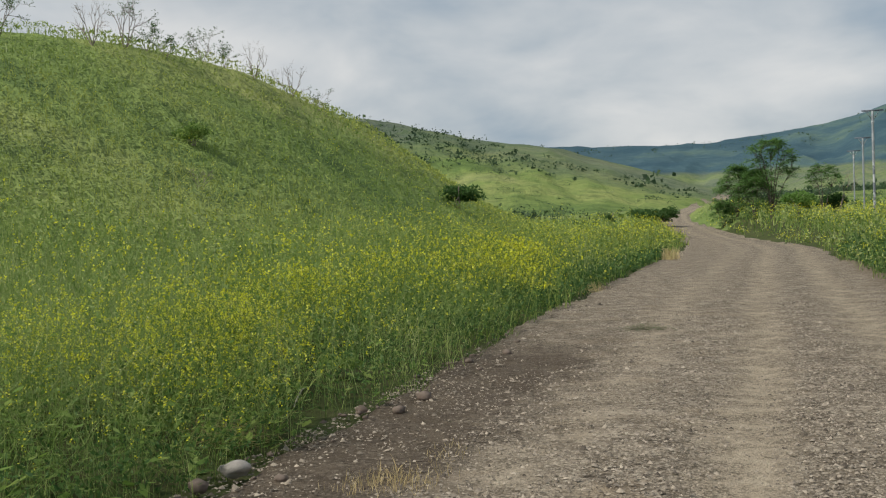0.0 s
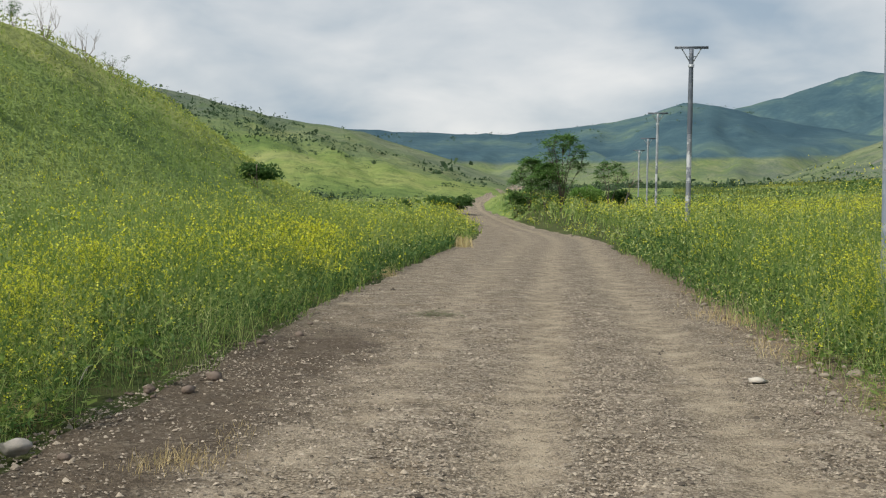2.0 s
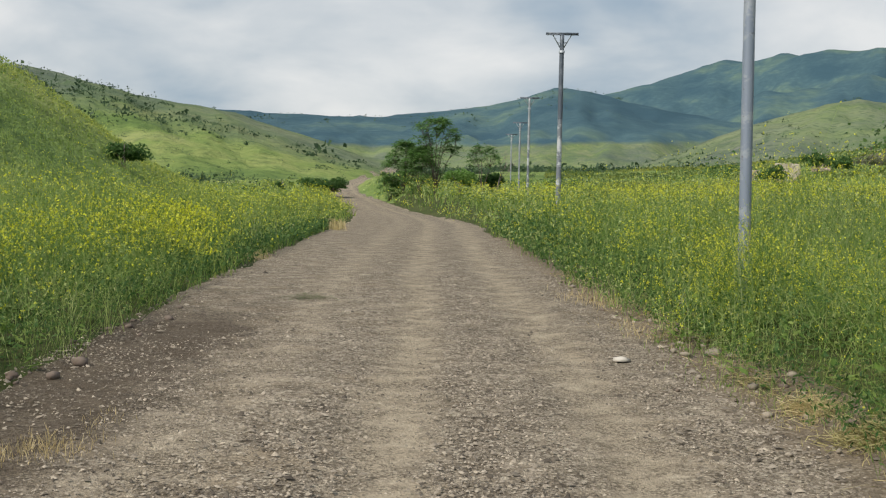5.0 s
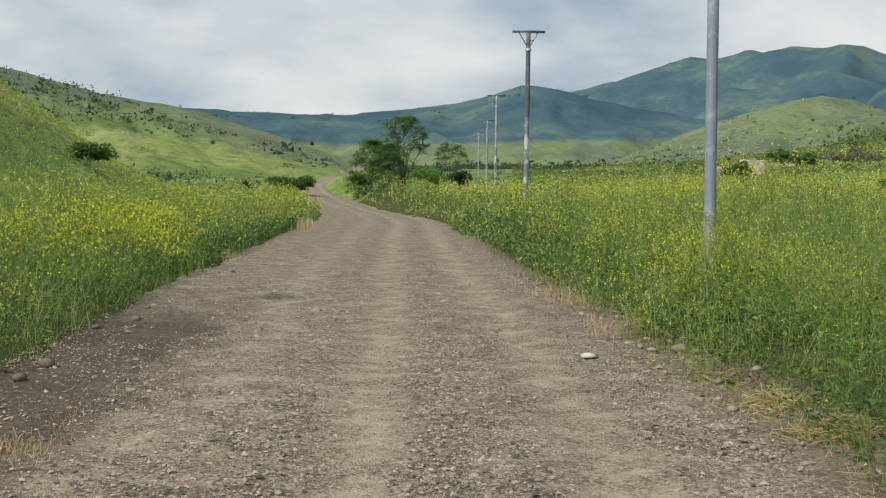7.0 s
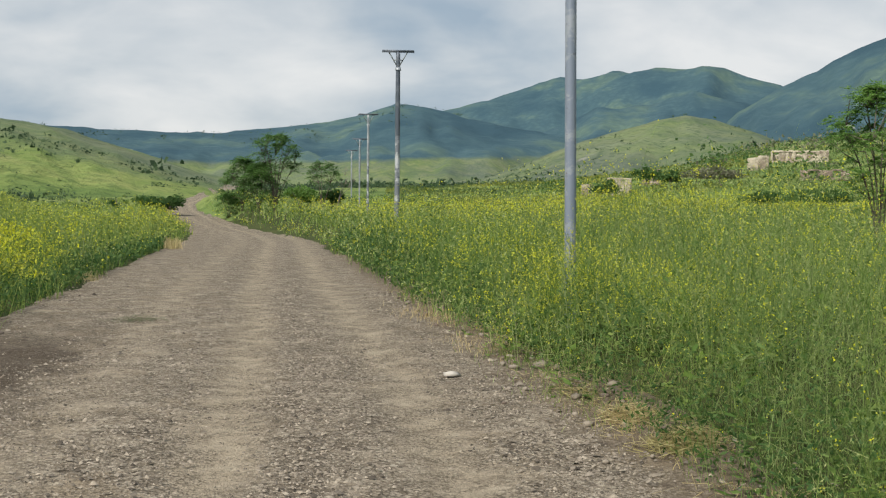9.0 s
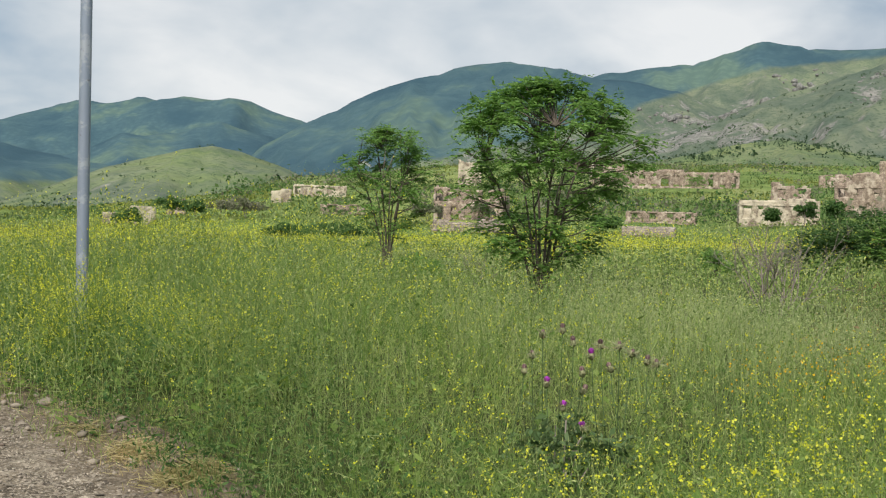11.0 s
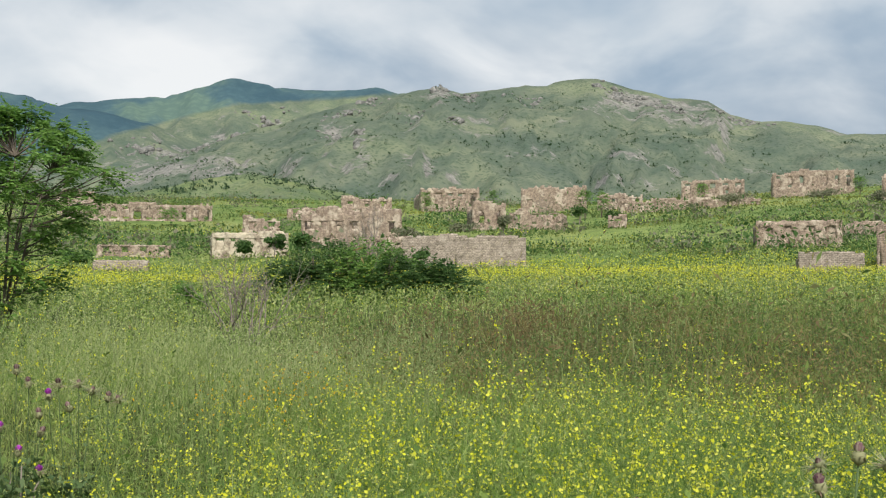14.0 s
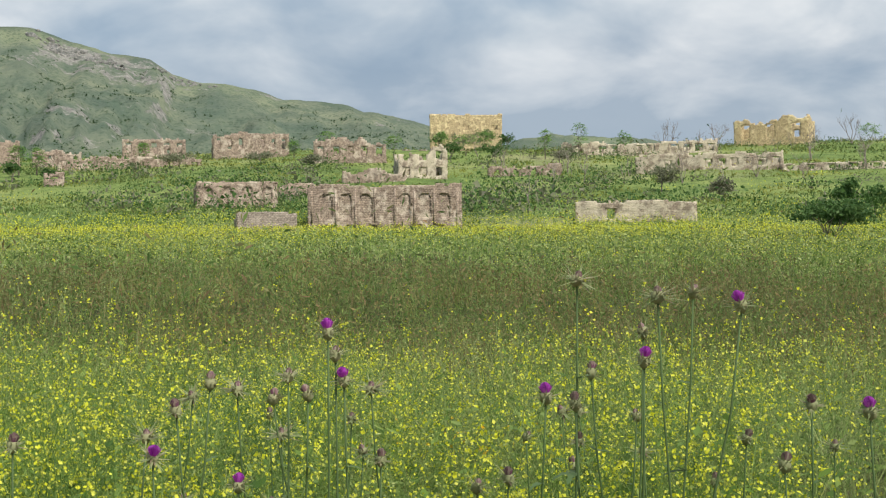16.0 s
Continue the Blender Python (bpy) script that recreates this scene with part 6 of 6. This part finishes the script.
TALL_CLUMP = [(2.48, -1.01, 1.57, 'b'), (2.25, -1.15, 1.54, 'b'), (2.62, -1.32, 1.53, 'b'), (2.21, -1.32, 1.52, 'p'), (2.35, -1.14, 1.39, 'p'), (2.55, -1.18, 1.44, 'b'), (2.37, -0.92, 1.31, 'p'), (2.46, -1.0, 1.28, 'f'), (2.66, -1.07, 1.33, 'f'), (2.52, -1.58, 1.26, 'f'), (2.2, -1.59, 1.29, 'p')]
FAR_CLUMP = [(4.88, 4.31, 1.08, 'p'), (4.69, 4.48, 0.91, 'p'), (4.75, 4.4, 0.78, 'p'), (4.84, 4.34, 0.98, 'f'), (4.81, 4.39, 1.15, 'f'), (4.77, 4.44, 1.22, 'f'), (4.92, 4.28, 1.14, 'f'), (4.99, 4.2, 1.14, 'b'), (4.64, 4.55, 1.07, 'b'), (4.6, 4.57, 0.98, 'f'), (4.84, 4.33, 0.88, 'f'), (4.95, 4.23, 1.01, 'f'), (5.09, 4.08, 1.06, 'f'), (5.13, 4.04, 1.05, 'b'), (4.69, 4.52, 1.19, 'b'), (4.82, 4.31, 0.67, 'p'), (5.04, 4.15, 1.1, 'b')]


def thistle(x, y, z, kind, size=1.0):
    words = {"p": "tall thistle with an open purple flower head", "f": "thistle with a faded mauve flower head", "b": "thistle with a spiny pale green bud"}[kind]
    g = ground_at(x, y)
    base = thing("thistle", words, "thistle", "thistles in the meadow", pose(x, y, g))
    lean = GR.normal(0, 0.11, 2)
    hgt = z - g
    s = Soup()
    path = [(lean[0] * (1 - u) ** 1.5 * 2, lean[1] * (1 - u) ** 1.5 * 2, -0.03 + (hgt + 0.02) * u) for u in np.linspace(0, 1, 8)]
    tube(s, path, [0.0042 - 0.0018 * u for u in np.linspace(0, 1, 8)], 5)
    part("stem", s.mesh("stem", [THISTLE_GREEN], True), base)
    for k in range(11):
        u = GR.uniform(0.15, 0.92)
        p = np.array(path[int(u * 7)])
        a, ln = GR.uniform(0, 6.28), GR.uniform(0.07, 0.17) * (1.30 - u)
        d, sd = np.array((math.cos(a), math.sin(a), GR.uniform(0.1, 0.7))), np.array((-math.sin(a), math.cos(a), 0))
        pts = [p]
        for i in range(1, 6):
            w = ln * (0.26 if i % 2 else 0.12) * (1.2 - i / 6)
            m = p + d * ln * i / 6 - np.array((0, 0, ln * 0.35 * (i / 6) ** 2))
            pts += [m + sd * w, m - sd * w]
        pts.append(p + d * ln - np.array((0, 0, ln * 0.4)))
        tr = [(0, 1, 2)] + [t for i in range(4) for t in ((1 + 2 * i, 3 + 2 * i, 4 + 2 * i), (1 + 2 * i, 4 + 2 * i, 2 + 2 * i))] + [(9, 11, 10)]
        s = Soup()
        s.add(np.array(pts), tr)
        part("leaf", s.mesh("leaf", [THISTLE_GREEN]), base)
    head = part("flower_head", HEADS[kind][0], base, "spiny green bracts")
    head.matrix_basis = pose(0, 0, hgt, GR.normal(0, 12), GR.normal(0, 12), GR.uniform(0, 360)) @ Matrix.Scale(size, 4)
    part("floret_tuft", HEADS[kind][1], head, "purple florets" if kind == "p" else "faded florets")


for _ in range(16):
    a, d = GR.uniform(1.45, 2.05), GR.uniform(2.6, 3.6)
    thistle(d * math.sin(a), d * math.cos(a) - 0.3, GR.uniform(0.95, 1.22), "bfb"[int(GR.integers(0, 3))], GR.uniform(0.8, 1.1))
for row in NEAR_CLUMP + TALL_CLUMP:
    thistle(*row)
for row in FAR_CLUMP:
    thistle(*row, 1.35)

# ---- stones, clods and straw ----
def stone(x, y, size, flat, mat, label, name="stone", group="", seed=1, turn=0, sink=0.2):
    v, t = rock_verts(size, seed, flat, 3 if size > 0.1 else 1)
    base = thing(name, label, "stone", group, pose(x, y, ground_at(x, y) + 0.045 + size * flat * (1 - sink), 0, 0, turn), mesh_from("stone", v, t, [mat], None, size > 0.1))
    return base


stone(-2.52, 7.0, 0.105, 0.52, BOULDER, "smooth pale grey boulder at the edge of the weeds", "boulder", seed=4, turn=10)
stone(3.0, 10.4, 0.099, 0.30, CHALK, "flat whitish stone lying on the gravel", "flat_stone", seed=8, turn=20)
SR = np.random.default_rng(33)
for i in range(130):
    yy = float(SR.uniform(3.2, 22) if i < 95 else SR.uniform(4, 16))
    ss = float(road_w(yy) + SR.normal(0.25, 0.3)) if i < 95 else float(-road_w(yy) + abs(SR.normal(0.1, 0.3)))
    size = float(np.exp(SR.normal(-3.35, 0.45)))
    stone(float(road_x(yy)) + ss, yy, min(size, 0.09), float(SR.uniform(0.35, 0.7)), PEBBLE if i % 3 and i < 95 else CLOD, "rough grey stone on the gravel verge" if i < 95 else "earthy stone below the weeds", "verge_stone", "stones along the verges", i, float(SR.uniform(0, 360)), 0.45)
soup = Soup()
v0 = np.array([(1, 0, 0), (0, 0.8, 0), (-1, 0, 0), (0, -0.8, 0), (0.1, 0.1, 0.62), (0, 0, -0.5)])
t0 = np.array([(0, 1, 4), (1, 2, 4), (2, 3, 4), (3, 0, 4)])
n = 70000
yy = np.exp(SR.uniform(math.log(3.5), math.log(34), n))
ss = SR.uniform(-1, 1, n)
loose = 0.5 + 0.5 * fbm((road_x(yy) + ss * 3) / 0.9, yy / 1.6, 91) + 0.35 * np.exp(-((ss * 3 - 0.95) / 0.4) ** 2) + 0.3 * (np.abs(ss) > 0.8) - 0.55 * np.exp(-((ss * 3 - 0.012 * yy - 0.22) / 0.3) ** 2) - 0.55 * np.exp(-((ss * 3 - 0.012 * yy - 1.72) / 0.35) ** 2) - 0.3 * (ss * 3 < -1.7) * (yy < 19) - 0.9 * sstep((yy - 12) / 20)
keep = SR.uniform(0.1, 1.1, n) < loose
yy, ss = yy[keep], ss[keep]
n = len(yy)
xx = road_x(yy) + ss * road_w(yy)
size = np.minimum(0.0092 * np.exp(SR.normal(0, 0.45, n)) * np.maximum(1, yy / 15), 0.03)
a = SR.uniform(0, 6.28, n)
ca, sa = np.cos(a)[:, None], np.sin(a)[:, None]
sh = v0[None] * SR.uniform(0.7, 1.3, (n, 1, 3)) + SR.normal(0, 0.18, (n, 6, 3))
pts = np.stack([sh[..., 0] * ca - sh[..., 1] * sa, sh[..., 0] * sa + sh[..., 1] * ca, sh[..., 2]], -1) * size[:, None, None]
pts += np.stack([xx, yy, land(xx, yy) + 0.045 + size * 0.25], -1)[:, None]
soup.pieces(pts, t0)
# a finer, denser scatter where the walk looks down on the track
n = 42000
yy = np.exp(SR.uniform(math.log(3.2), math.log(12), n))
ss = SR.uniform(-1, 1.05, n)
keep = SR.uniform(0.25, 0.85, n) < 0.5 + 0.5 * fbm((road_x(yy) + ss * 3) / 0.5, yy / 0.7, 93) - 0.25 * np.exp(-((ss * 3 - 0.012 * yy - 0.22) / 0.3) ** 2) - 0.25 * np.exp(-((ss * 3 - 0.012 * yy - 1.72) / 0.35) ** 2)
yy, ss = yy[keep], ss[keep]
n = len(yy)
xx = road_x(yy) + ss * road_w(yy)
size = np.minimum(0.0078 * np.exp(SR.normal(0, 0.4, n)), 0.022)
a = SR.uniform(0, 6.28, n)
ca, sa = np.cos(a)[:, None], np.sin(a)[:, None]
sh = v0[None] * SR.uniform(0.7, 1.3, (n, 1, 3)) + SR.normal(0, 0.18, (n, 6, 3))
pts = np.stack([sh[..., 0] * ca - sh[..., 1] * sa, sh[..., 0] * sa + sh[..., 1] * ca, sh[..., 2]], -1) * size[:, None, None]
pts += np.stack([xx, yy, land(xx, yy) + 0.045 + size * 0.25], -1)[:, None]
soup.pieces(pts, t0)
n = 2600
yy = np.exp(SR.uniform(math.log(3.0), math.log(26), n))
edge = SR.uniform(0, 1, n) < 0.72
xx = road_x(yy) + np.where(edge, road_w(yy) + SR.normal(0.32, 0.30, n), -road_w(yy) + np.abs(SR.normal(0.0, 0.35, n)))
size = np.minimum(0.012 * np.exp(SR.normal(0, 0.5, n)), 0.045)
sh = v0[None] * SR.uniform(0.6, 1.4, (n, 1, 3)) + SR.normal(0, 0.18, (n, 6, 3))
a = SR.uniform(0, 6.28, n)
ca, sa = np.cos(a)[:, None], np.sin(a)[:, None]
pts = np.stack([sh[..., 0] * ca - sh[..., 1] * sa, sh[..., 0] * sa + sh[..., 1] * ca, sh[..., 2]], -1) * size[:, None, None]
pts += np.stack([xx, yy, land(xx, yy) + 0.04 + size * 0.3], -1)[:, None]
soup.pieces(pts, t0)
stuff("gravel", soup, [PEBBLE], "loose grey gravel stones strewn on the track", "gravel")


def straw(cx, cy, rx, ry, n, height, flat, label, mat=STRAW, name="straw", blade=0.006):
    s = Soup()
    q = SR.normal(0, 0.5, (n, 2)) * (rx, ry) + (cx, cy)
    x, y = q[:, 0], q[:, 1]
    if flat:
        z = land(x, y) + 0.05 + np.abs(SR.normal(0, height, n)) * np.exp(-((x - cx) / rx) ** 2 - ((y - cy) / ry) ** 2)
        p = np.stack([x, y, z], -1)
        a = SR.uniform(0, 6.28, n)
        d = np.stack([np.cos(a), np.sin(a), SR.normal(0, 0.25, n)], -1) * SR.uniform(0.03, 0.11, (n, 1))
        strips(s, p - d, p + d, np.full(n, blade), SR)
    else:
        blades(s, x, y, height * SR.uniform(0.4, 1.2, n), np.full(n, blade), SR, 0, True, 0.5)
    return stuff(name, s, [mat], label, "dry grass")


straw(3.62, 6.75, 0.24, 0.22, 900, 0.07, True, "heap of flattened golden straw on the verge")
straw(3.68, 7.8, 0.2, 0.3, 500, 0.05, True, "flattened pale straw on the verge")
straw(3.74, 9.0, 0.2, 0.4, 130, 0.04, True, "scattered straw on the verge")
straw(4.35, 16.2, 0.5, 1.6, 420, 0.20, False, "dry yellow grass tuft at the track edge")
straw(3.85, 12.6, 0.35, 1.3, 300, 0.15, False, "dry yellow grass at the track edge")
straw(-1.5, 6.85, 0.3, 0.35, 500, 0.13, False, "dry yellow grass tuft on the gravel", blade=0.004)
straw(-1.3, 7.7, 0.15, 0.4, 140, 0.10, False, "small dry grass tuft on the gravel", blade=0.004)
straw(-3.0, 8.1, 0.3, 0.3, 260, 0.10, True, "dry matted weeds below the mustard", blade=0.005)
straw(0.06, 16.4, 0.35, 0.25, 160, 0.05, True, "dark withered weeds on the gravel", SHRUB_PALE)
straw(-1.1, 26.5, 0.3, 1.0, 260, 0.25, False, "dry tan grass at the track edge")
straw(1.3, 47, 0.4, 2.0, 260, 0.5, False, "dry tan grass at the far track edge", blade=0.02)
straw(6.6, 30, 0.4, 2.0, 300, 0.35, False, "dry reddish grass on the far verge", BANK, blade=0.015)
straw(3.55, 7.0, 0.3, 1.6, 260, 0.14, False, "thin straw and green weeds on the stony verge", STRAW)
straw(3.6, 8.2, 0.35, 1.8, 320, 0.16, False, "thin green and straw weeds on the stony verge", GRASS)
soup = Soup()
n = 2600
yy = SR.uniform(4.5, 22, n)
xx = road_x(yy) + road_w(yy) + SR.normal(0.38, 0.22, n)
drift = fbm(xx / 0.6, yy / 0.9, 97) > -0.05
xx, yy = xx[drift], yy[drift]
n = len(xx)
a = SR.uniform(0, 6.28, n)
d = np.stack([np.cos(a), np.sin(a), SR.normal(0.1, 0.3, n)], -1) * SR.uniform(0.02, 0.09, (n, 1))
p = np.stack([xx, yy, land(xx, yy) + 0.06 + np.abs(SR.normal(0, 0.02, n))], -1)
strips(soup, p - d, p + d, np.full(n, 0.004), SR)
stuff("verge_litter", soup, [STRAW], "bleached straw and stalks strewn along the stony verge", "dry grass")
straw(3.9, 11.0, 0.3, 1.5, 260, 0.16, False, "small green weeds on the stony verge", WEED)
# broad-leaved weeds and dead stalks at the foot of the mustard
for x, y, w, hh in ((-3.45, 8.1, 0.42, 0.26), (-3.3, 9.8, 0.5, 0.3), (-3.0, 11.5, 0.5, 0.25), (5.2, 8.6, 0.6, 0.3), (4.6, 6.0, 0.5, 0.4)):
    shrub(x, y, w, hh, "broad-leaved green weed at the edge of the grass", WEED, 90, 0.035, 6, 2, "broad-leaved weeds", name="weed")
shrub(4.8, 4.35, 0.75, 0.7, "dark leafy base of the thistle clump", THISTLE_GREEN, 60, 0.03, 7, 3, "broad-leaved weeds", name="weed")
s = Soup()
tube(s, [(0, 0, 0), (0.01, 0, 0.3), (0.0, 0.01, 0.62)], [0.008, 0.006, 0.003], 5)
thing("dead_stalk", "upright dry brown stalk among the mustard", "dead stalk", "", pose(-3.4, 10.6, ground_at(-3.4, 10.6) + 0.02), s.mesh("dead_stalk", [STRAW]))
s = Soup()
tube(s, [(0, 0, 0.0), (0.03, 0, 0.08), (0.07, 0.0, 0.15), (0.12, 0, 0.17)], [0.010, 0.009, 0.007, 0.004], 5)
thing("bleached_twig", "curved bleached twig lying by the weeds", "twig", "", pose(-2.94, 9.6, ground_at(-2.94, 9.6) + 0.04, 0, 0, 20), s.mesh("bleached_twig", [BOULDER]))
